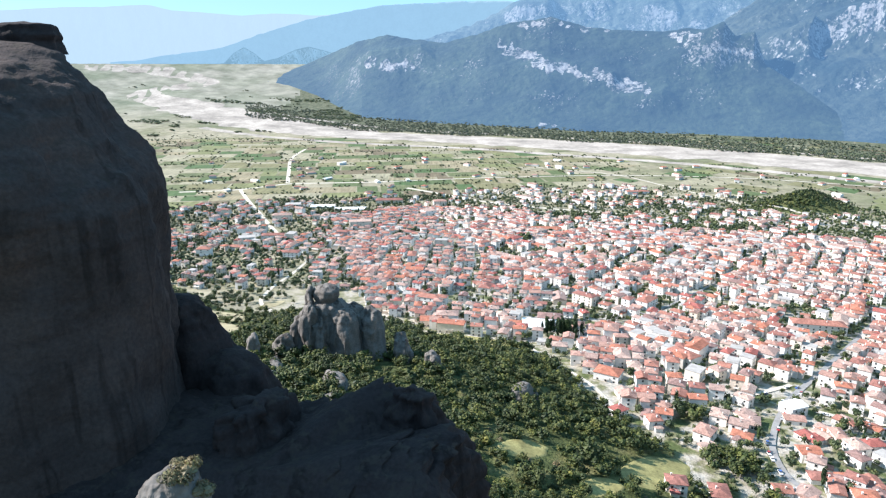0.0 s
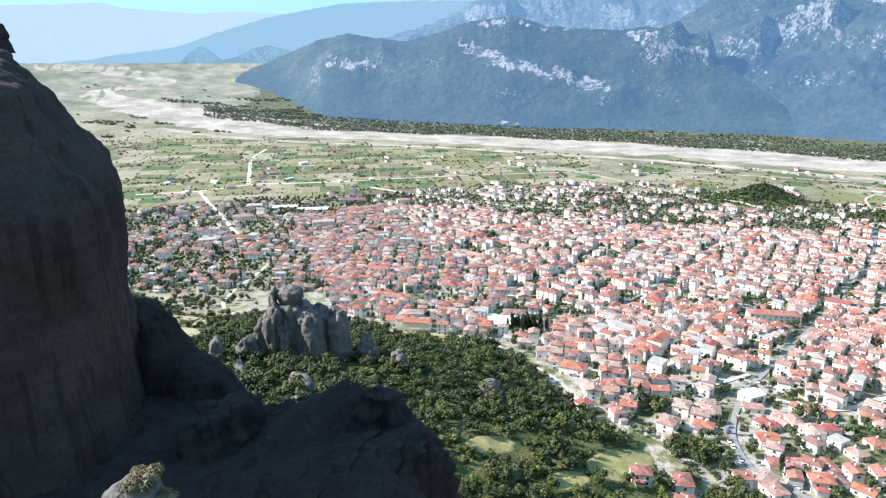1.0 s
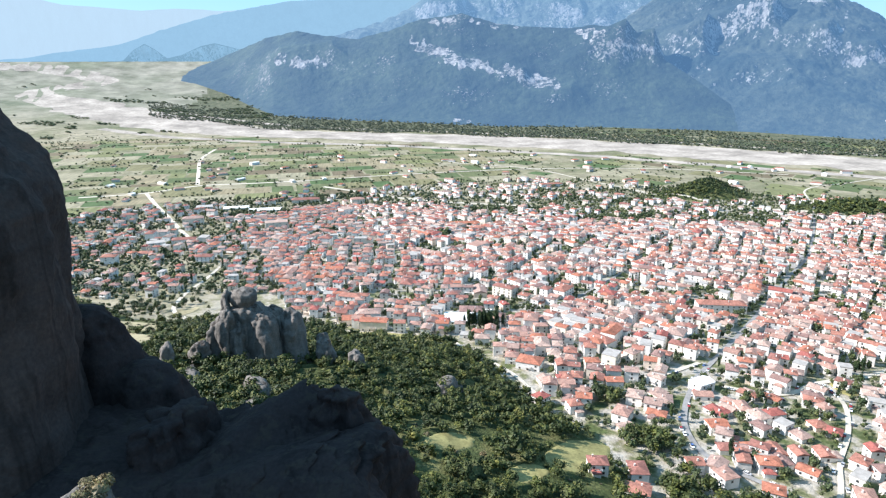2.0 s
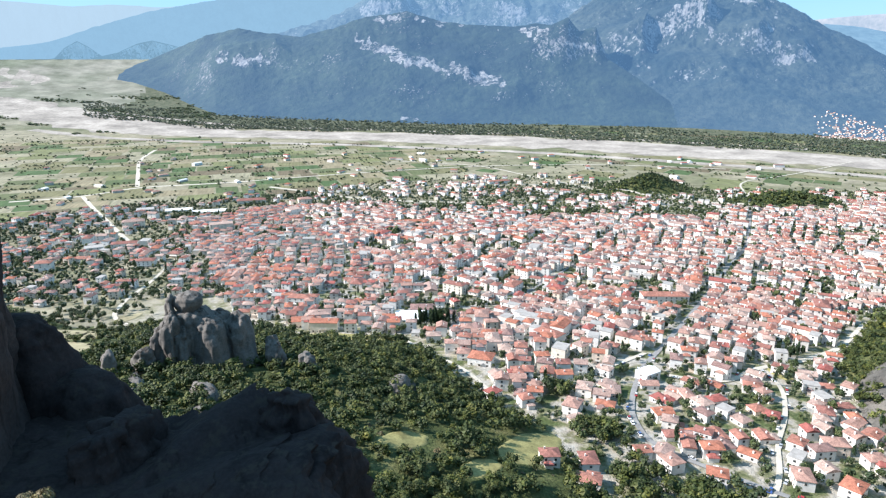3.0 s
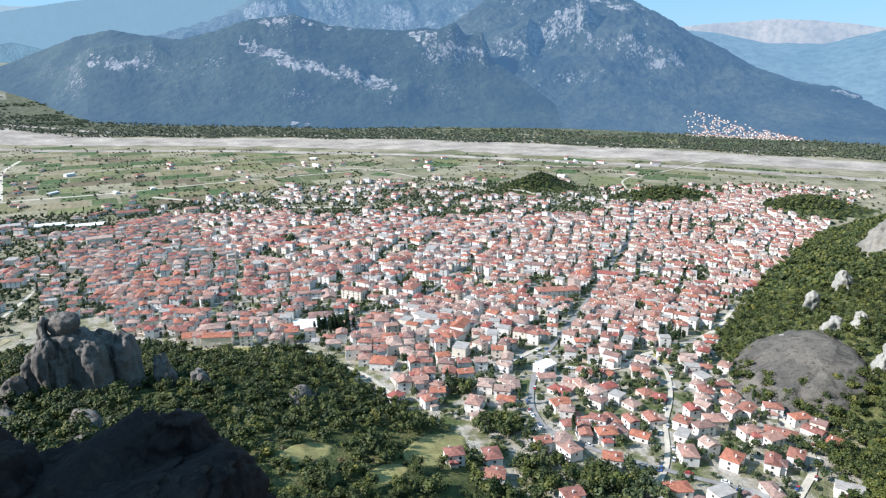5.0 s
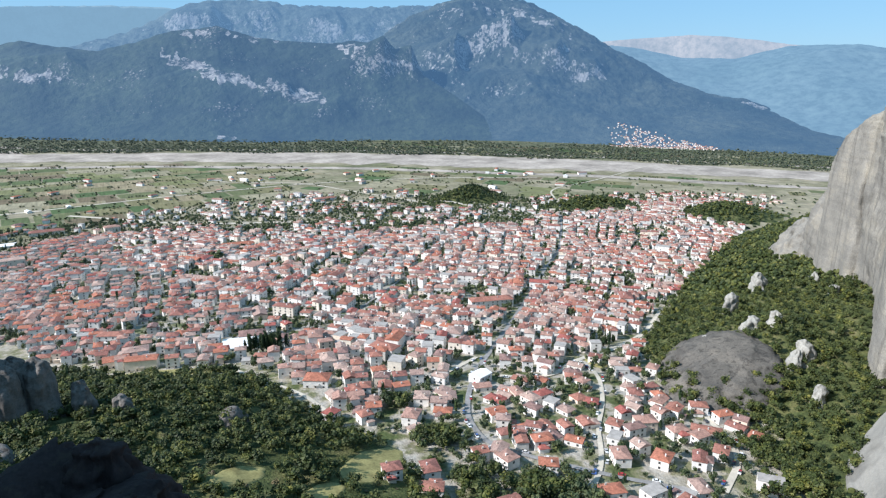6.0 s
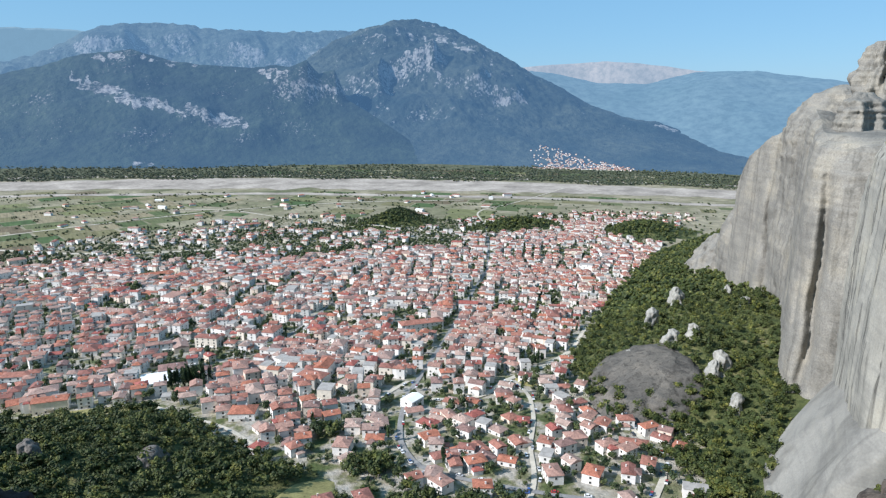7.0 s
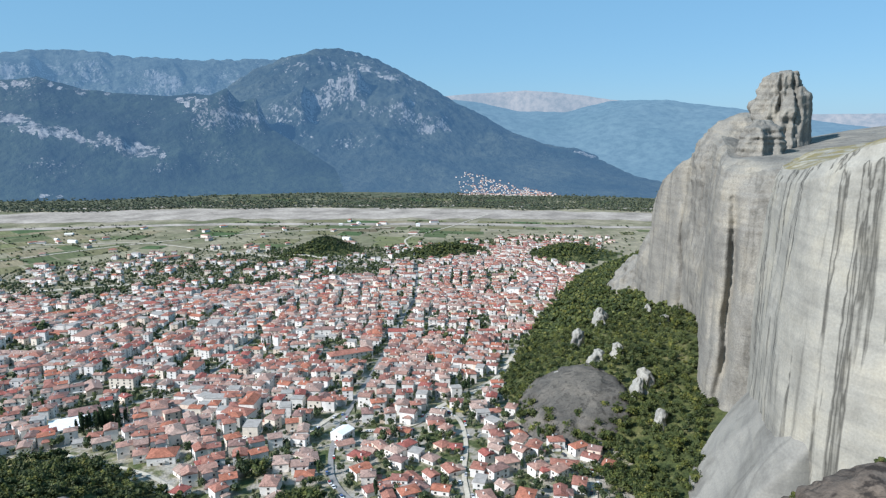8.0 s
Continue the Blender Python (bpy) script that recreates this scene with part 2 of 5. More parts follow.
DOOR = plain("door_wood", (0.16, 0.09, 0.05), 2.0, 0.3)
FIELD = make_fields()
GRAVEL = plain("river_gravel", (0.37, 0.325, 0.28), 0.012, 0.42, 0.95, 0.1)
DIRT = plain("pale_track", (0.50, 0.45, 0.37), 0.08, 0.2, 0.95, 0.1)
ASPHALT = plain("street_asphalt", (0.25, 0.24, 0.23), 0.15, 0.25, 0.9)
GRASS = plain("dry_grass", (0.30, 0.27, 0.115), 0.12, 0.4, 0.95, 0.1)
# the fourth colour of each slope is haze painted on as blue glow
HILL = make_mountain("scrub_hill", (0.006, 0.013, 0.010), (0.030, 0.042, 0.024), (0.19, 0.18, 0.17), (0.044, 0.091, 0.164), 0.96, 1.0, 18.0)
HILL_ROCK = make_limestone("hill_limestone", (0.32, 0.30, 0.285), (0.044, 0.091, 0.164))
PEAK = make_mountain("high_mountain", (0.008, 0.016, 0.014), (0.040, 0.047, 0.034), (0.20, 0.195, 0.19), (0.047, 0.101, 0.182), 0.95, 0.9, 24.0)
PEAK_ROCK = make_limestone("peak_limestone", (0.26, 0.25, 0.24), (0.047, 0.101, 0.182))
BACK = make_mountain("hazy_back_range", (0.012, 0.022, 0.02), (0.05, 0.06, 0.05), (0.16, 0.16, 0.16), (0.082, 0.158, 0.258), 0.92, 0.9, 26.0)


# ---- the lie of the land ----
TOE_LEFT = [(-264, 590), (-178, 515), (-104, 503), (-42, 488), (-2, 462), (63, 438), (90, 385), (104, 342), (121, 313), (128, 280), (140, 230), (160, 120)]
TOE_RIGHT = [(1100, 640), (791, 575), (657, 544), (461, 428), (349, 353), (312, 303), (305, 262), (326, 222), (300, 190), (262, 140), (235, 60)]
RIVER_PLAN = [(-1145, 2558), (-929, 2426), (-639, 2161), (-370, 1970), (-100, 1830), (110, 1775), (340, 1650), (570, 1530), (790, 1350), (1000, 1185), (1150, 1010), (1310, 850), (1500, 640), (1750, 400)]
LEFT_HILL = TOE_LEFT + [(170, -400), (-900, -400), (-900, 660)]
RIGHT_HILL = TOE_RIGHT + [(230, -400), (1800, -400), (1800, 760)]


def gap(px, py, line):
    """Distance from points to a polyline."""
    best = np.full(np.shape(px), 1e9)
    for (ax, ay), (bx, by) in zip(line, line[1:]):
        ux, uy = bx - ax, by - ay
        k = np.clip(((px - ax) * ux + (py - ay) * uy) / (ux * ux + uy * uy), 0, 1)
        best = np.minimum(best, np.hypot(px - ax - k * ux, py - ay - k * uy))
    return best


def within(px, py, poly):
    inside = np.zeros(np.shape(px), bool)
    for (ax, ay), (bx, by) in zip(poly, poly[1:] + poly[:1]):
        if ay != by:
            inside ^= ((ay > py) != (by > py)) & (px < (bx - ax) * (py - ay) / (by - ay) + ax)
    return inside


def mound(px, py, cx, cy, rx, ry, height, turn=0.0):
    a = radians(turn)
    u, v = (px - cx) * math.cos(a) + (py - cy) * math.sin(a), (py - cy) * math.cos(a) - (px - cx) * math.sin(a)
    return height * np.exp(-((u / rx) ** 2 + (v / ry) ** 2))


REACH = np.linspace(0, 9000, 4000)
EASE = np.clip((REACH - 280) / 620, 0, 1)
STRETCH = 1 + 0.36 * EASE * EASE * (3 - 2 * EASE)


def out(x, y):
    """From the plan of a level town to the real one, which falls away to the lower plain."""
    s = float(np.interp(math.hypot(x, y), REACH, STRETCH))
    return x * s, y * s


def outs(points):
    return [out(*p) for p in points]


def land(px, py):
    """Height of the ground."""
    px, py = np.asarray(px, float), np.asarray(py, float)
    s = np.interp(np.hypot(px, py), REACH * STRETCH, STRETCH)
    return 200 + (plan_land(px / s, py / s) - 200) * s


def plan_land(px, py):
    r = np.hypot(px, py)
    d = np.where(within(px, py, LEFT_HILL), gap(px, py, TOE_LEFT), 0)
    z = 75 * (1 - np.exp(-d * 0.30 / 75))
    d = np.where(within(px, py, RIGHT_HILL), gap(px, py, TOE_RIGHT), 0)
    z = z + 90 * (1 - np.exp(-d * 0.42 / 90))
    z = z + mound(px, py, 528, 930, 40, 38, 19, 30) + mound(px, py, 482, 915, 48, 30, 8, 20)
    z = z + mound(px, py, 662, 795, 62, 30, 13, -20) + mound(px, py, 800, 655, 52, 46, 16, 0)
    u = np.clip((r - 1900) / 1450, 0, 1)
    z = z + 142 * u ** 1.5 + 46 * u ** 5
    return z


def land_at(x, y):
    return float(land(np.array([x]), np.array([y]))[0])


# ---- mesh helpers ----
def mesh_of(name, verts, faces, mats, ids=None, smooth=False):
    me = bpy.data.meshes.new(name)
    me.from_pydata(verts if isinstance(verts, list) else [tuple(v) for v in verts], [], faces)
    for m in mats:
        me.materials.append(m)
    if ids is not None:
        me.polygons.foreach_set("material_index", np.asarray(ids, np.int32))
    if smooth:
        me.polygons.foreach_set("use_smooth", np.ones(len(me.polygons), bool))
    me.update()
    return me


def part(name, me, parent, m=None, label=""):
    """One mesh object under a thing or a part."""
    ob = new(name, me)
    ob.parent = parent
    if m is not None:
        ob.matrix_basis = m
    if label:
        ob["label"] = label
    return ob


class Bag:
    """Gathers many small pieces into one mesh."""

    def __init__(self):
        self.v, self.f, self.i, self.n = [], [], [], 0

    def add(self, verts, faces, ids):
        self.v.append(np.asarray(verts, float))
        self.f.extend([tuple(k + self.n for k in q) for q in faces])
        self.i.extend(ids if isinstance(ids, list) else [ids] * len(faces))
        self.n += len(verts)

    def mesh(self, name, mats, smooth=False):
        return mesh_of(name, np.concatenate(self.v).tolist(), self.f, mats, self.i, smooth)


class FastBag:
    """The same for very many pieces that repeat a few shapes."""

    def __init__(self):
        self.v, self.i, self.n = [], [], 0
        self.loops, self.sizes, self.known = [], [], {}

    def add(self, verts, faces, ids):
        key = id(faces)
        if key not in self.known or self.known[key][0] is not faces:
            self.known[key] = (faces, np.array([k for q in faces for k in q], np.int32), np.array([len(q) for q in faces], np.int32))
        _, flat, sizes = self.known[key]
        self.v.append(np.asarray(verts, np.float32))
        self.loops.append(flat + self.n)
        self.sizes.append(sizes)
        self.i.append(np.full(len(sizes), ids, np.int32))
        self.n += len(verts)

    def mesh(self, name, mats, smooth=False):
        v, loops, sizes, ids = np.concatenate(self.v), np.concatenate(self.loops), np.concatenate(self.sizes), np.concatenate(self.i)
        me = bpy.data.meshes.new(name)
        me.vertices.add(len(v))
        me.vertices.foreach_set("co", v.ravel())
        me.loops.add(len(loops))
        me.loops.foreach_set("vertex_index", loops)
        me.polygons.add(len(sizes))
        me.polygons.foreach_set("loop_start", np.concatenate([[0], np.cumsum(sizes)[:-1]]).astype(np.int32))
        for m in mats:
            me.materials.append(m)
        me.polygons.foreach_set("material_index", ids)
        me.update(calc_edges=True)
        me.validate()
        me.shade_flat()
        return me


def grid_faces(rows, cols, closed=False):
    out = []
    for a in range(rows - 1):
        for b in range(cols if closed else cols - 1):
            c = (b + 1) % cols
            out.append((a * cols + b, a * cols + c, (a + 1) * cols + c, (a + 1) * cols + b))
    return out


def smooth_ring(points, n):
    """A closed Catmull-Rom curve through the points."""
    p = np.array(points, float)
    k = len(p)
    out = []
    for j in range(n):
        s = j * k / n
        a = int(s)
        t = s - a
        p0, p1, p2, p3 = (p[(a + o) % k] for o in (-1, 0, 1, 2))
        out.append(0.5 * (2 * p1 + (p2 - p0) * t + (2 * p0 - 5 * p1 + 4 * p2 - p3) * t * t + (3 * p1 - p0 - 3 * p2 + p3) * t ** 3))
    return np.array(out)


def lump(x, y, z):
    """Smooth noise, -1 to 1, for whole arrays of points."""
    x, y, z = np.broadcast_arrays(np.asarray(x, float), np.asarray(y, float), np.asarray(z, float))
    i, j, k = np.floor(x), np.floor(y), np.floor(z)
    u, v, w = x - i, y - j, z - k
    i, j, k = i.astype(np.int64), j.astype(np.int64), k.astype(np.int64)
    su, sv, sw = (q * q * q * (q * (q * 6 - 15) + 10) for q in (u, v, w))
    total = 0.0
    for a in (0, 1):
        for b in (0, 1):
            for c in (0, 1):
                h = ((i + a) * 374761393 + (j + b) * 668265263 + (k + c) * 2147483647) & 0xFFFFFFFF
                h = ((h ^ (h >> 13)) * 1274126177) & 0xFFFFFFFF
                h = h ^ (h >> 16)
                gx, gy, gz = ((h & 255) / 127.5 - 1), ((h >> 8 & 255) / 127.5 - 1), ((h >> 16 & 255) / 127.5 - 1)
                dot = gx * (u - a) + gy * (v - b) + gz * (w - c)
                total = total + dot * (su if a else 1 - su) * (sv if b else 1 - sv) * (sw if c else 1 - sw)
    return total * 1.3


def fbm(x, y, z, octaves=4):
    s, a = 0.0, 1.0
    x, y, z = np.asarray(x, float), np.asarray(y, float), np.asarray(z, float)
    for _ in range(octaves):
        s = s + a * lump(x, y, z)
        x, y, z, a = x * 2.03 + 5.1, y * 2.03 + 1.7, z * 2.03 + 3.3, a * 0.5
    return s


def rock_mesh(name, ring, low, top, profile, mat, seed=0, n=80, k=44, amp=2.0, size=18.0, beds=0.35, flute=0.5, shift=(0, 0), cuts=()):
    """A weathered rock: a closed plan that narrows by the profile as it rises. top: height, or one per plan point. cuts: clefts (heading in degrees, width, depth, from, to)."""
    base = smooth_ring([(*p, h) for p, h in zip(ring, top if isinstance(top, (list, tuple)) else [top] * len(ring))], n)
    c = base[:, :2].mean(axis=0)
    mid = base[:, 2].mean()
    ts, ws = [p[0] for p in profile], [p[1] for p in profile]
    t = np.interp(np.linspace(0, 1, k), np.linspace(0, 1, len(ts)), ts)[:, None]
    w = np.interp(t, ts, ws)
    tall = mid + (base[None, :, 2] - mid) * np.minimum(1.0, w * 1.15)
    out = base[:, :2] - c
    ox, oy = (out / (np.linalg.norm(out, axis=1)[:, None] + 1e-6)).T[:, None, :]
    x, y = c[0] + out[None, :, 0] * w + shift[0] * t, c[1] + out[None, :, 1] * w + shift[1] * t
    z = low + (tall - low) * t
    g = fbm(x / size + seed, y / size, z / size * 0.55, 5) * amp
    g += flute * amp * lump(x / size * 2.4, y / size * 2.4 + seed, z / size * 0.12)
    g += beds * amp * lump(seed, x / 90, z / 2.6) + 0.15 * amp * lump(x / 2.2, y / 2.2, z / 2.2 + seed)
    for way, width, deep, lo, hi in cuts:
        turn = (np.degrees(np.arctan2(ox, oy)) - way + 2.0 * lump(z / 45, seed, 2) * width + 180) % 360 - 180
        g -= deep * np.exp(-(turn / width) ** 2) * np.clip(np.minimum(t - lo, hi - t) * 4, 0, 1)
    g = g * np.minimum(1.0, 0.25 + w)
    verts = np.stack([x + ox * g, y + oy * g, z + 0.35 * g * (w < 0.9)], -1).reshape(-1, 3).tolist()
    verts.append((c[0] + shift[0], c[1] + shift[1], float(np.mean([v[2] for v in verts[-n:]])) + 0.3))
    verts = [(x * q, y * q, 200 + (z - 200) * q) for x, y, z in verts for q in (float(np.interp(math.hypot(x, y), REACH, STRETCH)),)]
    faces = grid_faces(k, n, True)
    last = (k - 1) * n
    faces += [(last + b, last + (b + 1) % n, len(verts) - 1) for b in range(n)]
    return mesh_of(name, verts, faces, [mat], None, True)


def thing(name, me, label, category, group="", kind=""):
    return tagged(new(name, me), label, category, group, kind)


def oval(cx, cy, rx, ry, turn=0.0, count=10, seed=1, rough=0.12):
    """A plan ring round a middle point, a little uneven."""
    rnd = random.Random(seed)
    a0, out = radians(turn), []
    for j in range(count):
        a = 2 * math.pi * j / count
        f = 1 + rnd.uniform(-rough, rough)
        u, v = rx * f * math.cos(a), ry * f * math.sin(a)
        out.append((cx + u * math.cos(a0) - v * math.sin(a0), cy + u * math.sin(a0) + v * math.cos(a0)))
    return out


def polar(az, r):
    return r * math.sin(radians(az)), r * math.cos(radians(az))


# ---- ground: one sheet to the horizon ----
def build_ground():
    az = np.radians(np.concatenate([np.arange(-42, 80, 0.4), np.arange(80, 318, 3.5)]))
    rad = np.concatenate([np.linspace(2, 600, 130), np.geomspace(606, 4960, 100)])
    px, py = rad[:, None] * np.sin(az)[None], rad[:, None] * np.cos(az)[None]
    pz = land(px, py)
    verts = np.stack([px, py, pz], -1).reshape(-1, 3)
    bumpy = fbm(verts[:, 0] / 40, verts[:, 1] / 40, 0, 3)
    verts[:, 2] += bumpy * np.clip(verts[:, 2] * 0.12, 0, 3.0)
    cols = len(az)
    level = 200 - 200 * np.interp(np.hypot(px, py), REACH * STRETCH, STRETCH)
    wooded = (pz - level > 2.2 + 1.5 * lump(px / 25, py / 25, 2.0)) & (np.hypot(px, py) < 1500)
    river = outs(RIVER_PLAN)
    far = (py > np.interp(px, [p[0] for p in river], [p[1] for p in river])) & (gap(px, py, river) > 130) & (px > -800)
    ids = np.where(wooded, 1, np.where(far, 2, 0))[:-1].ravel().tolist() + [1] * cols
    verts = verts.tolist() + [(0, 0, float(verts[:cols, 2].mean()))]
    faces = grid_faces(len(rad), cols, True) + [(len(verts) - 1, b, (b + 1) % cols) for b in range(cols)]
    thing("ground", mesh_of("ground", verts, faces, [GROUND, SLOPE, BANK], ids, True), "dry valley floor with scrub, yards and wooded slopes", "ground", kind="structure")


build_ground()


# ---- mountains: the far distance ----
def range_mesh(name, mat, az0, az1, n, m, foot, crest, skyline, rough, seed, scarps=(), over=1.35, bare=None, bands=(), cover=0.26):
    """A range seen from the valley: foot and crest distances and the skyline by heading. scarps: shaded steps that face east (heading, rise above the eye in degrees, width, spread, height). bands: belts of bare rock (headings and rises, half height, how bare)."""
    a = np.linspace(az0, az1, n)[None, :]
    s = np.linspace(0, over, m)[:, None]
    r0, r1 = np.interp(a, *zip(*foot)), np.interp(a, *zip(*crest))
    peak = 200 + r1 * np.tan(np.radians(np.interp(a, *zip(*skyline))))
    r = r0 + (r1 - r0) * s
    x, y = r * np.sin(np.radians(a)), r * np.cos(np.radians(a))
    ridge = 1 - np.abs(lump(x / 640 + seed, y / 640, 0.3)) * 2.4 + 0.5 * (1 - np.abs(lump(x / 260 + seed, y / 260, 1.3)) * 2.6)
    spur = lump(x / 420, y / 420, seed) + 0.5 * lump(x / 180, y / 180, seed + 4)
    k = np.minimum(1.0, s)
    k = np.maximum(0.0, k + 0.08 * spur * np.sin(math.pi * k))
    base = land(x, y)
    z = base + (peak - base) * (0.12 * k + 0.88 * k ** 1.35)
    rough = rough * np.clip((peak + 60) / 520, 0.12, 1.0)
    z = z + rough * k * (0.7 * ridge + 0.5 * fbm(x / 300, y / 300, seed, 5)) * np.interp(s, [0.7, 1.0], [1.0, 0.12])
    z = z + 0.10 * rough * fbm(x / 50, y / 50, seed, 3) * np.minimum(1.0, k * 3)
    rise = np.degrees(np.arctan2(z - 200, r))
    for way, up, wide, spread, tall in scarps:
        d = (a - way + 0.5 * lump(rise * 0.9, seed, way)) / wide
        saw = np.where(d < 0, np.clip(1 + d * 0.22, 0, 1), np.clip(1 - d, 0, 1))
        z = z + tall * saw * np.exp(-((rise - up) / spread) ** 2)
    z = z - np.abs(peak) * 1.6 * np.maximum(0, s - 1) ** 1.3
    z = z - 10 * (s <= 0)
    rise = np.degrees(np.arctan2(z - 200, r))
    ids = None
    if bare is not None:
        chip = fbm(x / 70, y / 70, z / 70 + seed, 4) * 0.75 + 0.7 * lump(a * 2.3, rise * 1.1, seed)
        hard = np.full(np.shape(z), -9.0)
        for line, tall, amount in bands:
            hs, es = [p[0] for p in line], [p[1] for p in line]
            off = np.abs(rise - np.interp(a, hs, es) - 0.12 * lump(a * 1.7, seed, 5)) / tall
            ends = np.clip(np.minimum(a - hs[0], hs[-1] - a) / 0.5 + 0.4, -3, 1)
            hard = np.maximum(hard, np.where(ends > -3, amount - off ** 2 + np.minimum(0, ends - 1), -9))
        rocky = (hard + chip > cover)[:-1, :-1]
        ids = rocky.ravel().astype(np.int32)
    verts = np.stack([x, y, z], -1).reshape(-1, 3)
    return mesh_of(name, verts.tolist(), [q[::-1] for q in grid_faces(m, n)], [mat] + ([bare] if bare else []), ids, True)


def build_mountains():
    mid = [(-14.5, -1.9), (-12.6, -0.7), (-9.9, 0.4), (-7.1, 1.6), (-4.7, 2.1), (-2.4, 1.7), (0.1, 1.55), (2.7, 2.2), (5.4, 3.1), (8.7, 3.6), (11.7, 2.8), (14.2, 2.5), (17.6, 2.35), (19.7, 2.5), (21.6, 2.0), (23.0, 0.9), (24.8, 0.1), (27, -1.2), (30, -3.2), (33, -5.2), (36, -6.4)]
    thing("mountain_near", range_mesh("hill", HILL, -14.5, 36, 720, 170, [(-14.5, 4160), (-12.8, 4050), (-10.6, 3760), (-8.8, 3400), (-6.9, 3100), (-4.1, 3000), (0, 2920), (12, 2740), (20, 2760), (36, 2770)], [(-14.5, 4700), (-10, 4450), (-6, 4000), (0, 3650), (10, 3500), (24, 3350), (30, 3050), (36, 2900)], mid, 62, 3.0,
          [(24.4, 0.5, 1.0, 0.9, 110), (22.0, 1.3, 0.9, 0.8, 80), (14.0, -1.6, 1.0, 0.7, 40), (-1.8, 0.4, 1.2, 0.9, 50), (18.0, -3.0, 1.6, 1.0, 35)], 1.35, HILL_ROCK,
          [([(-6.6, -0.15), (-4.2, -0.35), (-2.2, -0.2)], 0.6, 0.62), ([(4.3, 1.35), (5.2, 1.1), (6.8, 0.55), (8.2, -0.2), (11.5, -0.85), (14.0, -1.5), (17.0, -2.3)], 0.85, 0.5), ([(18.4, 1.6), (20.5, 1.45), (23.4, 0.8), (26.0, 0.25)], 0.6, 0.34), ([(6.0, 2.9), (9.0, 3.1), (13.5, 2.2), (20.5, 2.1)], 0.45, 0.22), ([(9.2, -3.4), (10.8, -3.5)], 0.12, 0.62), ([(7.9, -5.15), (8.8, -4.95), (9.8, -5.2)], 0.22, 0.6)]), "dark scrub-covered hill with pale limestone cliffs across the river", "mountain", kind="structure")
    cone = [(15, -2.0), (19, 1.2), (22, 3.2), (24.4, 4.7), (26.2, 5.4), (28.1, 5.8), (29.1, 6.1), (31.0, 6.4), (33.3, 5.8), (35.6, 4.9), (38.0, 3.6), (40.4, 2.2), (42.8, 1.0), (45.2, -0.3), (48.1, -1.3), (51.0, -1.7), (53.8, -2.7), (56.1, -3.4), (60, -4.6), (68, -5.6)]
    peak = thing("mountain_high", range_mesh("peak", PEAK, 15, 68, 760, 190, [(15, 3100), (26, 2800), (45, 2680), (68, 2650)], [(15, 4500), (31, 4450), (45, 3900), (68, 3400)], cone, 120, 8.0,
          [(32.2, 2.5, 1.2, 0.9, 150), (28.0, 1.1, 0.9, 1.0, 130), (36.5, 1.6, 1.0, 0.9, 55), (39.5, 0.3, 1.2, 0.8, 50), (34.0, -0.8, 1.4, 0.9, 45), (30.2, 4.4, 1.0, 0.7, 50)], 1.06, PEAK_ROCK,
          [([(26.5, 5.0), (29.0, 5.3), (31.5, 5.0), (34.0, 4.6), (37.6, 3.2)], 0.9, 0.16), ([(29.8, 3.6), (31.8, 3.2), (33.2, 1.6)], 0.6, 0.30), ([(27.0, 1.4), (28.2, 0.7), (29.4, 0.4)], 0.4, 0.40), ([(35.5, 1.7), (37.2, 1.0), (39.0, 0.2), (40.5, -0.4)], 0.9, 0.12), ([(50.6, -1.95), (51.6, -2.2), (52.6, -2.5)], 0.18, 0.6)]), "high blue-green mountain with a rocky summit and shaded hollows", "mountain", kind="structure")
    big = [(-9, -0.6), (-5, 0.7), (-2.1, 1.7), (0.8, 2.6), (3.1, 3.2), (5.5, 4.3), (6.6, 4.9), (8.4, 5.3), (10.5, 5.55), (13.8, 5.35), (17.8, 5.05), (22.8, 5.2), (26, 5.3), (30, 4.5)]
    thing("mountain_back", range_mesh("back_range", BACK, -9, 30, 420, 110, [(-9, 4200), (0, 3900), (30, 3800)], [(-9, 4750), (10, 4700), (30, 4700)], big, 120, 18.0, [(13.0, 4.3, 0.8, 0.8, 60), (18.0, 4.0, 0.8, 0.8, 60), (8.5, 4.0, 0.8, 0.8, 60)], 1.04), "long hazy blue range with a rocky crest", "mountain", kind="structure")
    cone = [(-20, -0.5), (-17.8, -0.1), (-17.1, 0.6), (-16.2, 1.12), (-15.5, 0.7), (-14.7, 0.05), (-13.6, 0.3), (-12.2, 0.95), (-11.1, 1.2), (-9.5, 0.8), (-8, 0.2)]
    # far ranges: their pale blue is mostly painted haze, an even emission
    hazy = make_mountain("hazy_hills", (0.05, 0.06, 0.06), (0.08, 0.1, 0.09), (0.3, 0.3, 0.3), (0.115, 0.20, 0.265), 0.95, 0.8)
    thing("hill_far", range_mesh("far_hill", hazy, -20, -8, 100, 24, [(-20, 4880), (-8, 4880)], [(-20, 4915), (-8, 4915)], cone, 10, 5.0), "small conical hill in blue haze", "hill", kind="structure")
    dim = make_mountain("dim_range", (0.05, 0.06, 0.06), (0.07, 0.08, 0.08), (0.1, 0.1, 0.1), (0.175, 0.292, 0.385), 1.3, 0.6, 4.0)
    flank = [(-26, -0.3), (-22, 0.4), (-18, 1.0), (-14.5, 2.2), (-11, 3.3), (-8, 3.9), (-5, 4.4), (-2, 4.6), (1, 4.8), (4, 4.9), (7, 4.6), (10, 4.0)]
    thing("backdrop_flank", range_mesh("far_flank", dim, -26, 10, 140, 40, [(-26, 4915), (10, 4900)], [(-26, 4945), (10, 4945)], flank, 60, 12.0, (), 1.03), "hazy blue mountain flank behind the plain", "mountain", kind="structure")
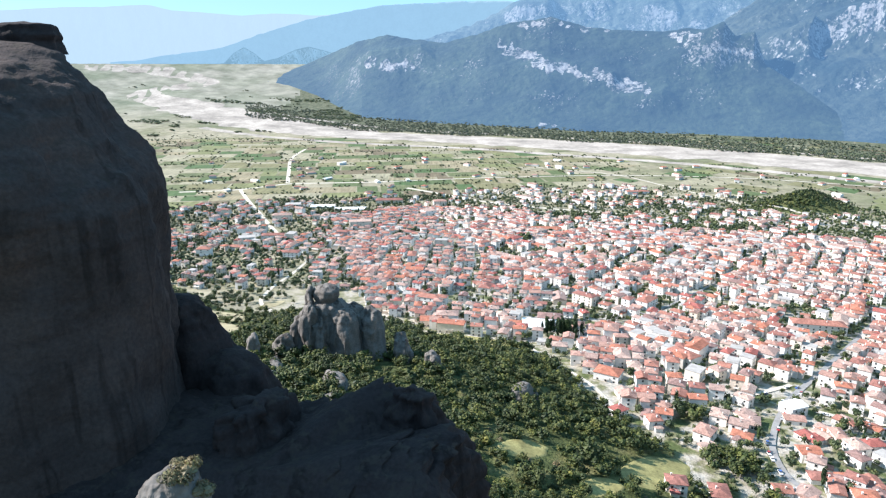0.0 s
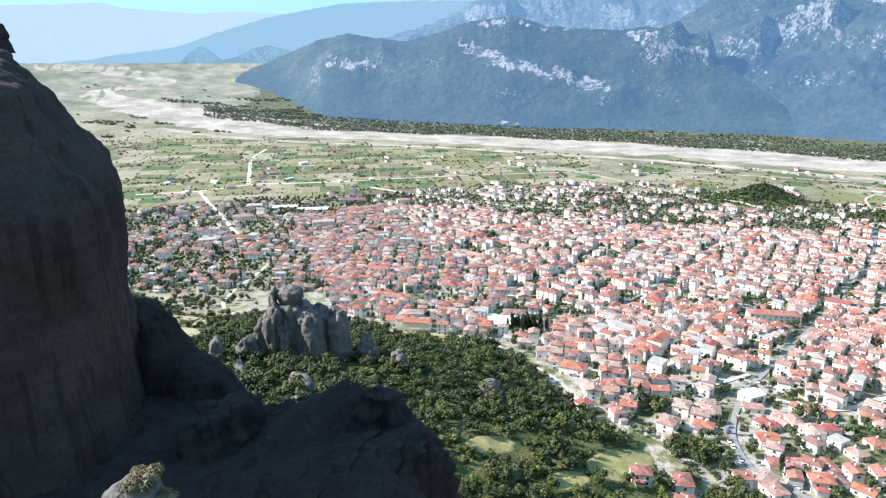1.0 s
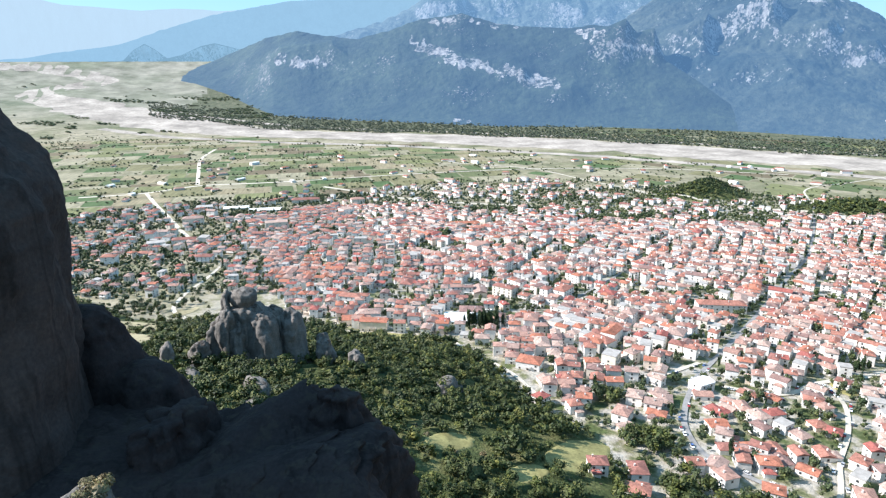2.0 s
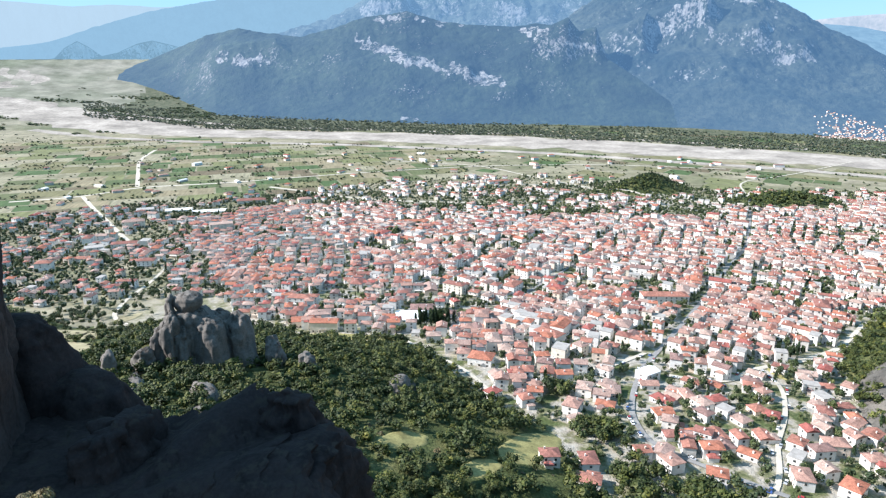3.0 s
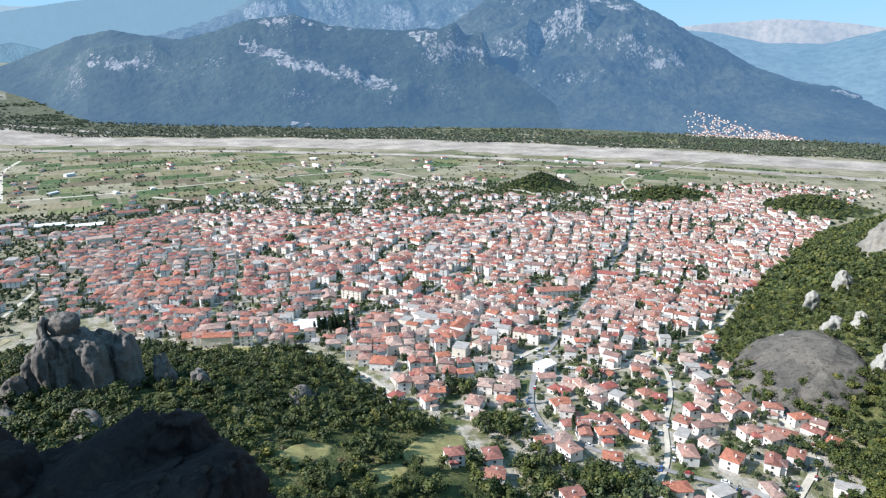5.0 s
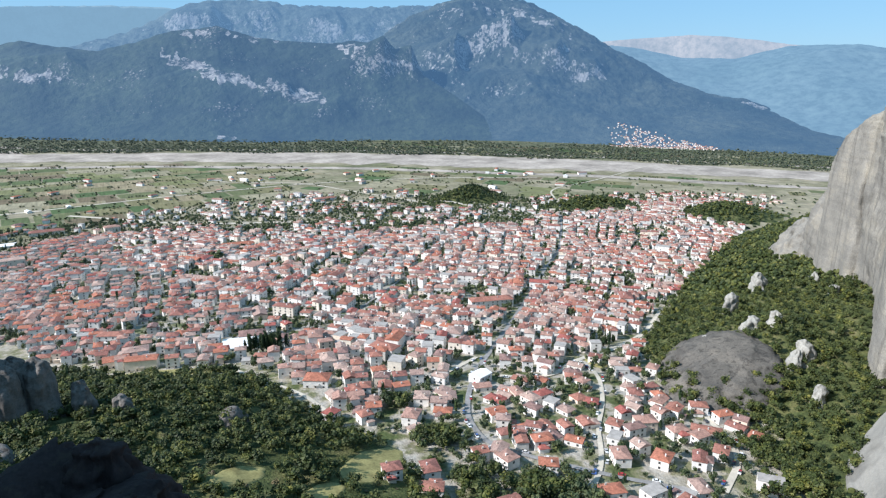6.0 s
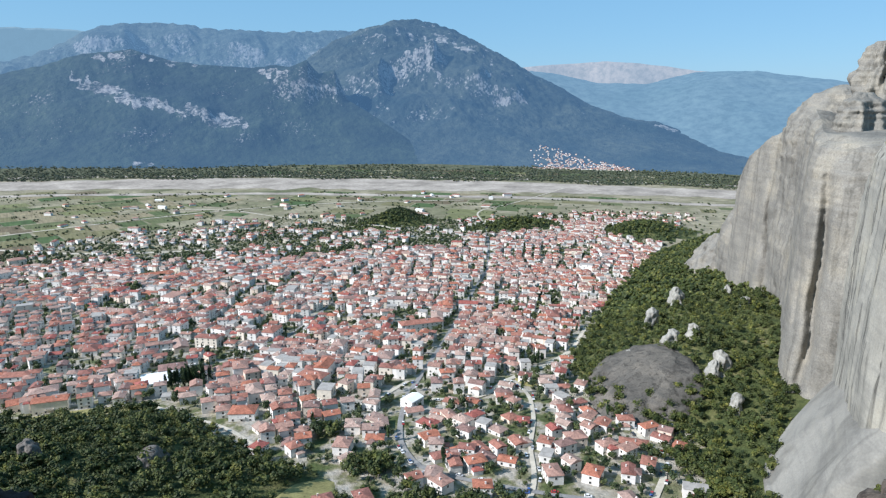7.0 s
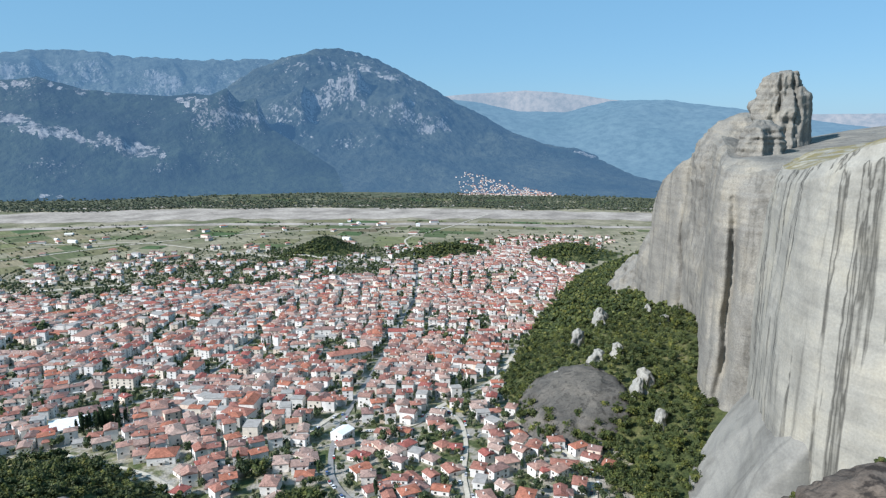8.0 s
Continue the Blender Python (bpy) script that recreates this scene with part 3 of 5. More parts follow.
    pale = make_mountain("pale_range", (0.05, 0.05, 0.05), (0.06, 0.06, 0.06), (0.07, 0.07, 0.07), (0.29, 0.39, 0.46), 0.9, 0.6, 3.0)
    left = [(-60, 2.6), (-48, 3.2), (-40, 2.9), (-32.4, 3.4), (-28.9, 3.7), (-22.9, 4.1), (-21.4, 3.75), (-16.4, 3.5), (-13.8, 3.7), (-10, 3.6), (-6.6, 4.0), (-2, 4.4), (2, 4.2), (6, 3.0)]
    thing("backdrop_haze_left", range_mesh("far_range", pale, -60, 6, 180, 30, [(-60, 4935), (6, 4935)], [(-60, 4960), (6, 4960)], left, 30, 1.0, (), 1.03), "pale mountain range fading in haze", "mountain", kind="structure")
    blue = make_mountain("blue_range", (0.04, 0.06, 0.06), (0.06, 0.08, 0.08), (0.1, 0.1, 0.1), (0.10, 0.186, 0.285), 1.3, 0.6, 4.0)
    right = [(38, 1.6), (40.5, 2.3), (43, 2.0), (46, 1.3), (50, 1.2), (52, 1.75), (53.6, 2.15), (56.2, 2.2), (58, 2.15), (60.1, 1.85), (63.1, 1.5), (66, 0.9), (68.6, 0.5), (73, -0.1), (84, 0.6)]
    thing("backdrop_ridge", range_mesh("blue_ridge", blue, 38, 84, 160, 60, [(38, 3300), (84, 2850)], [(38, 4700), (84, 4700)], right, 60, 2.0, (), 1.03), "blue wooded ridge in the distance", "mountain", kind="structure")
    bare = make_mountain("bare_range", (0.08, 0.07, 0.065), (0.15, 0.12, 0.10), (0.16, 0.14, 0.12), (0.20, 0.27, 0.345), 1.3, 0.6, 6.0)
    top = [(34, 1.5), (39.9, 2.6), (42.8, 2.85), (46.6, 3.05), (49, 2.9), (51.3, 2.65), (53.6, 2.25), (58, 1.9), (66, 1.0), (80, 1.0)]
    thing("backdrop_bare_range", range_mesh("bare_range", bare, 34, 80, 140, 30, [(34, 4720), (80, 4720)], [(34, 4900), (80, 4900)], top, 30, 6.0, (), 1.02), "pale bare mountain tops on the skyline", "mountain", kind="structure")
    return peak


PEAK_THING = build_mountains()


# ---- rocks ----
def build_rocks():
    # west end is out of view, lengthened to throw more shade on the ledge
    tower = [(-81, 160), (-79, 190), (-91, 219), (-130, 235), (-190, 240), (-250, 215), (-260, 170), (-210, 140), (-150, 130), (-105, 138)]
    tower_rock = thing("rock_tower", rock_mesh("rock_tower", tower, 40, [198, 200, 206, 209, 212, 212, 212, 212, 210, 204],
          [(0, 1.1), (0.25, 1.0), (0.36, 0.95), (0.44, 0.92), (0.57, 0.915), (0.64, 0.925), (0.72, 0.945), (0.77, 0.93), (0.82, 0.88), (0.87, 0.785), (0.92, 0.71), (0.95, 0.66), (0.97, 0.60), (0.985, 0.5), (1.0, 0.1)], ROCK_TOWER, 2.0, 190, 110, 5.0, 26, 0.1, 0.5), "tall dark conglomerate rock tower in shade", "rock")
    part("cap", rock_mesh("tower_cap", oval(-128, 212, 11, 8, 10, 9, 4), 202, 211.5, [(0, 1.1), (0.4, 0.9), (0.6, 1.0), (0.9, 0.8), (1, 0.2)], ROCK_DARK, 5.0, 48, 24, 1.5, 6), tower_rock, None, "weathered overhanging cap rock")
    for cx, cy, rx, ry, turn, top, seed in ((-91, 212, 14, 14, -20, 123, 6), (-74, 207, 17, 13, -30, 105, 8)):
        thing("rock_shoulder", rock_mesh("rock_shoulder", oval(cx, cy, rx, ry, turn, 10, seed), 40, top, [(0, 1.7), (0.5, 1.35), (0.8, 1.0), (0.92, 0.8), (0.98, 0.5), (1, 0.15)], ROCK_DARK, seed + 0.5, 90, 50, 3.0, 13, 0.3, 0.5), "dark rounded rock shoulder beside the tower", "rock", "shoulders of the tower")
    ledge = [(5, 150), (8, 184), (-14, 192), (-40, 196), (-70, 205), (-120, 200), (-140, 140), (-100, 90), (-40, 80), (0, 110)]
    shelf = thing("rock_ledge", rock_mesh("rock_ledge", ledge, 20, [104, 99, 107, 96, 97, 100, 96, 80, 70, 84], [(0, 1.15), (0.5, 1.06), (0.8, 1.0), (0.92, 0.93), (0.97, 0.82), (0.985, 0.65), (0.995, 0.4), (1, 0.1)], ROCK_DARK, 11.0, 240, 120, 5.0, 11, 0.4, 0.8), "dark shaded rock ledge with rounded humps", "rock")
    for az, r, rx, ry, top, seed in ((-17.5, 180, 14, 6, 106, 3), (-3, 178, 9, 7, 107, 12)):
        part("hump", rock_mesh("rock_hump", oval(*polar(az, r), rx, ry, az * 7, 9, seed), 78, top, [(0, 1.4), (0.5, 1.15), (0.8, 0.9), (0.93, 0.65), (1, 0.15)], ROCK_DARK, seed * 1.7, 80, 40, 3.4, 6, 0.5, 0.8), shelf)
    for az, r, rx, ry, turn, top, lean, seed in ((-10.4, 382, 14, 12, 0, 63, (0, 0), 2), (-9.0, 371, 10, 9, 10, 58, (-2, 3), 3), (-6.4, 375, 8, 8, 20, 57.5, (-3, 3), 4), (-12.3, 382, 3.4, 3.4, 0, 71, (2, 0), 1), (-14.6, 378, 5, 5, 30, 60, (14, 3), 5), (-13.2, 375, 5, 6, 10, 63, (7, 2), 7), (-8.0, 380, 7, 8, 0, 59, (-2, 2), 8),
                                                 (-15.8, 372, 6, 6, 10, 46, (9, 2), 9), (-17.8, 366, 4.5, 5, 40, 51, (4, 0), 6), (-3.6, 368, 5, 6, 0, 43, (-2, 2), 10), (-0.9, 354, 5.5, 6, 0, 36, (-1, 2), 11), (-11.6, 372, 6, 6, 0, 55, (2, 4), 12)):
        x, y = polar(az, r)
        thing("rock_pillar", rock_mesh("rock_pillar", oval(x, y, rx, ry, turn, 9, seed), 8, top, [(0, 1.45), (0.35, 1.2), (0.7, 1.0), (0.86, 0.86), (0.95, 0.6), (1, 0.14)], ROCK_GREY, seed * 3.1, 64, 44, 2.2, 7, 0.3, 0.9, lean), "grey weathered rock pillar above oak woods", "rock", "pillars on the hill")
    thing("balanced_boulder", rock_mesh("balanced_boulder", oval(*polar(-10.6, 381), 8.5, 6, 10, 9, 3), 60, 72, [(0, 0.7), (0.4, 1.0), (0.7, 0.95), (0.9, 0.65), (1, 0.15)], ROCK_GREY, 4.0, 44, 22, 1.1, 5), "rounded grey boulder balanced on rock pillars", "boulder")
    # the great cliff
    far = [(550, 352), (518, 302), (492, 268), (440, 236), (388, 194), (420, 120), (600, 150), (720, 250), (650, 352)]
    cliff = thing("cliff_far", rock_mesh("cliff_far", far, -5, [158, 186, 197, 192, 181, 185, 205, 196, 165], [(0, 1.06), (0.2, 1.0), (0.5, 0.975), (0.75, 0.955), (0.88, 0.925), (0.95, 0.88), (0.985, 0.78), (0.996, 0.55), (1, 0.1)], ROCK_LIT, 14.0, 420, 150, 4.5, 40, 0.2, 0.12, (0, 0), ((-111.2, 1.2, 10, 0.08, 0.97), (-107.0, 0.6, 5, 0.3, 0.62))), "huge pale grey conglomerate cliff with dark streaks", "cliff")
    part("shoulder", rock_mesh("cliff_shoulder", [(580, 384), (556, 346), (515, 300), (590, 300), (690, 380), (630, 408)], -5, [96, 128, 172, 172, 110, 92], [(0, 1.12), (0.3, 1.0), (0.7, 0.95), (0.88, 0.85), (0.96, 0.65), (1, 0.15)], ROCK_LIT, 15.0, 140, 80, 5.0, 30, 0.2, 0.6), cliff)
    part("buttress", rock_mesh("cliff_buttress", oval(596, 412, 17, 34, -48, 9, 2), -5, 64, [(0, 1.6), (0.4, 1.2), (0.8, 0.7), (1, 0.25)], ROCK_LIT, 16.0, 90, 50, 6.0, 20, 0.2, 1.2, (14, -8)), cliff, None, "darker leaning rock buttress")
    part("crest", rock_mesh("cliff_crest", oval(*polar(63.9, 596), 44, 38, -63.7, 11, 6, 0.1), 100, 211, [(0, 0.62), (0.5, 0.85), (0.7, 0.86), (0.82, 0.70), (0.92, 0.45), (0.98, 0.22), (1, 0.08)], ROCK_LIT, 37.0, 140, 60, 3.6, 14, 0.5, 0.6), cliff, None, "bedded rock crest below the pinnacle")
    part("pinnacle", rock_mesh("cliff_pinnacle", oval(*polar(66.4, 556), 19, 20, 24, 10, 9, 0.14), 168, 240, [(0, 1.15), (0.3, 1.03), (0.55, 0.98), (0.7, 0.88), (0.82, 0.66), (0.93, 0.58), (0.985, 0.45), (1, 0.15)], ROCK_LIT, 31.0, 150, 90, 3.4, 9, 0.5, 1.3, (0, 0), ((-150, 8, 5, 0.2, 0.95), (-105, 6, 5, 0.4, 1.0))), cliff, None, "ragged rock pinnacle on the cliff top")
    part("block", rock_mesh("pinnacle_block", oval(*polar(67.6, 548), 8, 8, 24, 8, 3, 0.2), 186, 228, [(0, 1.15), (0.5, 1.0), (0.85, 0.85), (1, 0.3)], ROCK_LIT, 35.0, 60, 50, 1.6, 9, 0.3, 1.4), cliff)
    part("brow", rock_mesh("cliff_ledge", oval(462, 214, 27, 13, 25, 10, 3, 0.2), 172, 204, [(0, 1.1), (0.5, 1.0), (0.8, 0.85), (1, 0.3)], ROCK_LIT, 33.0, 90, 34, 3.5, 9, 0.7, 0.4), cliff, None, "overhanging bedded rock ledges")
    near = [(383, 172), (330, 141), (296, 116), (283, 80), (300, 30), (420, -60), (640, -20), (660, 110), (500, 180), (430, 188)]
    wall = thing("cliff_near", rock_mesh("cliff_near", near, 0, [182, 184, 190, 201, 207, 209, 206, 200, 190, 184], [(0, 1.02), (0.3, 1.0), (0.6, 0.985), (0.85, 0.965), (0.94, 0.945), (0.975, 0.91), (0.99, 0.8), (0.997, 0.5), (1, 0.1)], ROCK_WALL, 21.0, 280, 130, 3.2, 44, 0.08, 0.5), "sheer pale cliff wall with long dark water streaks", "cliff")
    part("slab", rock_mesh("cliff_slab", [(392, 182), (335, 176), (306, 164), (282, 140), (272, 110), (300, 95), (350, 120), (395, 160)], 0, [40, 22, 12, 18, 56, 90, 95, 70], [(0, 1.04), (0.5, 1.0), (0.85, 0.93), (0.95, 0.75), (1, 0.1)], ROCK_SLAB, 41.0, 90, 40, 0.6, 30, 0.1, 0.2), wall, None, "smooth grey slab at the cliff foot")
    thing("rock_spur", rock_mesh("rock_spur", oval(*polar(-25.6, 80), 4.6, 3.8, 20, 9, 15), 60, 150.8, [(0, 1.9), (0.6, 1.45), (0.85, 1.15), (0.94, 0.9), (0.98, 0.6), (1, 0.15)], ROCK_GREY, 9.0, 70, 90, 1.3, 4, 0.4, 0.5), "sunlit grey rock spur with dry bushes", "rock")
    thing("rock_dome", rock_mesh("rock_dome", oval(354, 278, 44, 50, -48, 11, 12), -6, [33, 35, 36, 34, 28, 20, 14, 11, 12, 18, 27], [(0, 1.12), (0.35, 1.0), (0.62, 0.86), (0.82, 0.66), (0.94, 0.4), (1, 0.06)], ROCK_DOME, 17.0, 130, 64, 3.2, 14, 0.4, 0.5), "big smooth grey rock dome above the houses", "rock")
    thing("rock_brow", rock_mesh("rock_brow", oval(*polar(85, 106), 35, 36, 10, 11, 15), 60, 152, [(0, 1.3), (0.5, 1.1), (0.8, 0.95), (0.92, 0.8), (0.98, 0.5), (1, 0.1)], ROCK_BROW, 23.0, 130, 80, 3.0, 11, 0.4, 0.5), "brown lichened rock brow", "rock")


    for az, r, rx, ry, tall, lean, seed in ((53.7, 585, 7, 6, 15, (1, 2), 1), (51.9, 536, 6, 5, 15, (0, 0), 2), (53.6, 489, 8, 5, 9, (3, 2), 3), (55.5, 495, 6, 5, 9, (0, 2), 4), (57.6, 453, 6, 5, 15, (2, 2), 5), (59.2, 419, 5, 4, 11, (0, 0), 6), (50.2, 470, 4, 4, 8, (0, 0), 7), (48.9, 450, 4, 3, 7, (0, 0), 8), (59.0, 560, 5, 4, 7, (0, 0), 9), (57.5, 600, 5, 4, 8, (0, 0), 10), (57.2, 448, 4, 4, 12, (1, 1), 11)):
        x, y = polar(az, r)
        z = float(plan_land(np.array([x]), np.array([y]))[0])
        thing("boulder", rock_mesh("boulder", oval(x, y, rx, ry, az * 3, 8, seed, 0.25), z - 5, z + tall, [(0, 1.25), (0.4, 1.0), (0.75, 0.7), (0.9, 0.5), (1, 0.15)], ROCK_PALE, seed * 2.3, 44, 26, 2.4, 5, 0.3, 0.8, lean), "pale grey boulder standing out of the woods", "boulder", "boulders below the cliff")
    for az, r, rx, ry, tall, seed in ((7.6, 346, 9, 6, 8, 1), (-15.6, 345, 12, 6, 6, 2), (-10.2, 326, 11, 6, 6, 3), (-10.5, 300, 9, 5, 5, 4), (-16, 330, 8, 4, 5, 5)):
        x, y = polar(az, r)
        z = float(plan_land(np.array([x]), np.array([y]))[0])
        thing("outcrop", rock_mesh("outcrop", oval(x, y, rx, ry, az * 5, 8, seed, 0.2), z - 5, z + tall, [(0, 1.3), (0.5, 1.05), (0.8, 0.8), (0.95, 0.45), (1, 0.12)], ROCK_GREY, seed * 4.3, 44, 24, 1.3, 7, 0.4, 0.5), "brown-grey rock outcrop among the oaks", "outcrop", "outcrops on the hill")


build_rocks()


# ---- river, roads and fields, laid on the ground ----
def ribbon(line, width, lift, fine=14.0, wander=0.0, seed=0.0):
    """A strip along a line, draped over the ground."""
    p = np.array(line, float)
    seg = np.hypot(*np.diff(p, axis=0).T)
    at = np.concatenate([[0], np.cumsum(seg)])
    s = np.linspace(0, at[-1], max(4, int(at[-1] / fine)))
    k = max(1, int(len(s) / len(p) / 2))
    x, y = np.interp(s, at, p[:, 0]), np.interp(s, at, p[:, 1])
    for q in (x, y):
        q[k:-k] = np.convolve(q, np.ones(2 * k + 1) / (2 * k + 1), "valid") if len(q) > 2 * k + 2 else q[k:-k]
    dx, dy = np.gradient(x), np.gradient(y)
    ln = np.hypot(dx, dy)
    wide = np.interp(s, at, width) if isinstance(width, (list, tuple)) else np.full(len(s), float(width))
    verts = []
    rows = np.array((-1.0, -0.5, 0.0, 0.5, 1.0))
    for j in range(len(s)):
        for side in rows:
            edge = 1 + wander * float(lump(s[j] / 90 + seed, side * 3, seed)) * abs(side)
            px, py = x[j] + dy[j] / ln[j] * side * wide[j] * 0.5 * edge, y[j] - dx[j] / ln[j] * side * wide[j] * 0.5 * edge
            verts.append((px, py))
    v = np.array(verts)
    z = land(v[:, 0], v[:, 1]) + lift
    return np.column_stack([v, z]), grid_faces(len(s), len(rows))


RIVER = outs(RIVER_PLAN)
ROADS = [  # width, pale track or asphalt, line
    (9, 0, [(-328, 1571), (-332, 1427), (-267, 1116)]), (10, 0, [(-420, 1030), (-328, 1049), (-267, 1112), (-178, 1118), (-92, 1132)]),
    (8, 0, [(-328, 1049), (-285, 950), (-242, 860), (-194, 756)]), (10, 0, [(-60, 1073), (5, 1016), (64, 959), (142, 919), (260, 880)]),
    (7, 0, [(-120, 720), (-138, 689), (-147, 615), (-158, 573), (-160, 530), (-137, 508)]), 
    (9, 1, [(40, 900), (133, 862), (227, 813), (348, 762), (496, 719), (560, 700)]), (8, 1, [(600, 790), (563, 736), (466, 609), (404, 552), (339, 485), (270, 418), (212, 364)]),
    (6, 0, [(150, 401), (163, 380), (176, 367), (198, 373), (225, 385)]), (5, 0, [(64, 441), (72, 423), (96, 387), (106, 343)]),
    (8, 0, [(420, 400), (365, 363), (307, 347), (289, 353), (254, 330), (222, 352)]), (6, 0, [(318, 262), (304, 246), (299, 224), (284, 205), (255, 190)]),
    (5, 0, [(289, 345), (286, 322), (263, 290), (234, 262), (222, 240), (190, 215)]), (7, 1, [(212, 364), (190, 335), (176, 310), (172, 280), (190, 255), (215, 225), (240, 200)]),
    (7, 1, [(316, 457), (269, 418)]), (7, 0, [(600, 790), (640, 850), (700, 960), (830, 1000), (960, 1060), (1060, 1110)]), (6, 0, [(300, 1010), (420, 1000), (445, 920), (520, 850), (600, 790)]),
    (6, 0, [(440, 960), (380, 1080), (330, 1210), (180, 1300)]), (7, 0, [(-92, 1132), (100, 1180), (330, 1210), (560, 1180), (760, 1080)]), (5, 1, [(90, 560), (200, 640), (300, 730)]),
    (6, 1, [(140, 480), (250, 580), (380, 740)]), (6, 1, [(0, 640), (90, 560), (180, 500), (270, 418)]), (6, 1, [(-60, 760), (60, 700), (200, 640), (340, 560), (420, 470)]),
]


ROADS = [(w * (0.5 if hard else (1.0 if line[0][1] > 900 else 0.6)), hard, outs(line)) for w, hard, line in ROADS]


def near_road(px, py):
    best = np.full(np.shape(px), 1e9)
    for width, _, line in ROADS:
        best = np.minimum(best, gap(px, py, line) - width / 2)
    return best


def build_flat():
    v, f = ribbon(RIVER, [170, 300, 320, 260, 220, 230, 280, 270, 280, 240, 210, 170, 150, 150], 0.35, 25, 0.55, 3.0)
    thing("water_riverbed", mesh_of("riverbed", v.tolist(), f, [GRAVEL], None, True), "wide dry riverbed of pale gravel", "riverbed", kind="structure")
    v, f = ribbon([(-1236, 3232), (-1540, 3456), (-1589, 3589), (-1491, 3719), (-1347, 3901), (-1444, 4007), (-1750, 4089), (-2113, 4024)], [200, 150, 130, 130, 150, 160, 170, 170], 0.45, 20, 0.6, 7.0)
    thing("water_upper_riverbed", mesh_of("upper_riverbed", v.tolist(), f, [GRAVEL], None, True), "winding pale gravel riverbed far up the valley", "riverbed", kind="structure")
    for off, wide, seed in ((-215, 44, 5.0), (190, 34, 9.0)):
        line = [(x + off * 0.55, y + off) for x, y in RIVER[2:]]
        v, f = ribbon(line, wide, 0.3, 25, 0.9, seed)
        thing("water_side_channel", mesh_of("side_channel", v.tolist(), f, [GRAVEL], None, True), "narrow side channel of pale gravel", "riverbed", kind="structure")
    for n, (width, hard, line) in enumerate(ROADS):
        v, f = ribbon(line, width, 0.25 + 0.03 * n, 8, 0.15, line[0][0])
        thing("road", mesh_of("road", v.tolist(), f, [ASPHALT if hard else DIRT], None, True), "grey asphalt street through the town" if hard else "pale gravel road", "road", kind="structure")


build_flat()

TOE_L, TOE_R, HILL_L, HILL_R = outs(TOE_LEFT), outs(TOE_RIGHT), outs(LEFT_HILL), outs(RIGHT_HILL)
TOWN = outs([(-124, 730), (-150, 800), (-130, 860), (-50, 915), (130, 875), (227, 822), (348, 775), (496, 730), (560, 780), (720, 800), (850, 780), (812, 620), (695, 552), (472, 432), (357, 360), (314, 310), (302, 270), (318, 225), (296, 196), (250, 160), (190, 190), (150, 225), (136, 290), (112, 350), (98, 398), (66, 450), (0, 474), (-42, 503), (-62, 516), (-82, 570), (-98, 660), (-118, 705)])
SUBURB = outs([(-380, 640), (-380, 900), (-240, 980), (-60, 1000), (150, 1090), (400, 1090), (480, 1000), (620, 900), (900, 830), (1000, 700), (800, 620), (-60, 560), (-230, 570)])
MOUNDS = [(*out(x, y), rx * 1.36, ry * 1.36) for x, y, rx, ry in ((528, 930, 66, 58), (482, 915, 62, 44), (662, 795, 76, 42), (800, 655, 68, 58))]
LANDMARKS = [  # x, y, heading, width, depth, storeys, roof
    (290, 474, 103, 44, 14, 3, "hip"), (312, 482, 30, 26, 12, 3, "hip"), (121, 664, 50, 24, 18, 5, "flat_red"), (126, 786, 90, 52, 14, 2, "hip"), (74, 482, 100, 26, 22, 1, "white"), (86, 492, 100, 22, 14, 2, "hip"),
    (-226, 732, 75, 24, 16, 3, "flat"), (-198, 742, 85, 34, 14, 3, "hip"), (-210, 838, 80, 34, 16, 4, "hip"), (-104, 804, 80, 36, 18, 4, "flat_red"), (-172, 922, 85, 46, 20, 1, "white"), (-80, 958, 85, 54, 18, 2, "hip"),
    (-130, 905, 85, 60, 22, 1, "white"), (-215, 925, 80, 30, 22, 2, "flat"), (-5, 930, 80, 26, 16, 4, "hip"), (-20, 868, 60, 22, 20, 4, "flat_red"), (84, 436, 100, 13, 10, 2, "hip"), (103, 345, 60, 10, 9, 2, "hip"),
    (109, 394, 120, 17, 13, 2, "hip"), (110, 268, 100, 11, 9, 2, "hip"), (131, 268, 10, 13, 10, 2, "hip"), (124, 252, 120, 14, 9, 1, "hip"), (208, 350, 70, 15, 12, 2, "white"), (165, 392, 40, 14, 12, 3, "flat"),
    (160, 340, 30, 13, 11, 2, "hip"), (145, 322, 40, 14, 11, 2, "hip"), (306, 254, 125, 12, 9, 2, "hip"), (291, 234, 140, 17, 8, 1, "hip"), (283, 284, 30, 13, 10, 2, "hip"), (264, 255, 110, 14, 11, 2, "hip"), (227, 234, 25, 14, 10, 2, "hip"),
    (245, 222, 60, 13, 11, 2, "hip"), (318, 305, 60, 11, 9, 2, "hip"), (309, 216, 70, 15, 9, 1, "hip"), (308, 1030, 85, 50, 14, 2, "hip"),
]
LANDMARKS = [(*out(m[0], m[1]), *m[2:]) for m in LANDMARKS]


# ---- houses ----
def box(x0, x1, y0, y1, z0, z1):
    v = [(x, y, z) for z in (z0, z1) for x, y in ((x0, y0), (x1, y0), (x1, y1), (x0, y1))]
    return v, [(0, 3, 2, 1), (4, 5, 6, 7), (0, 1, 5, 4), (1, 2, 6, 5), (2, 3, 7, 6), (3, 0, 4, 7)]


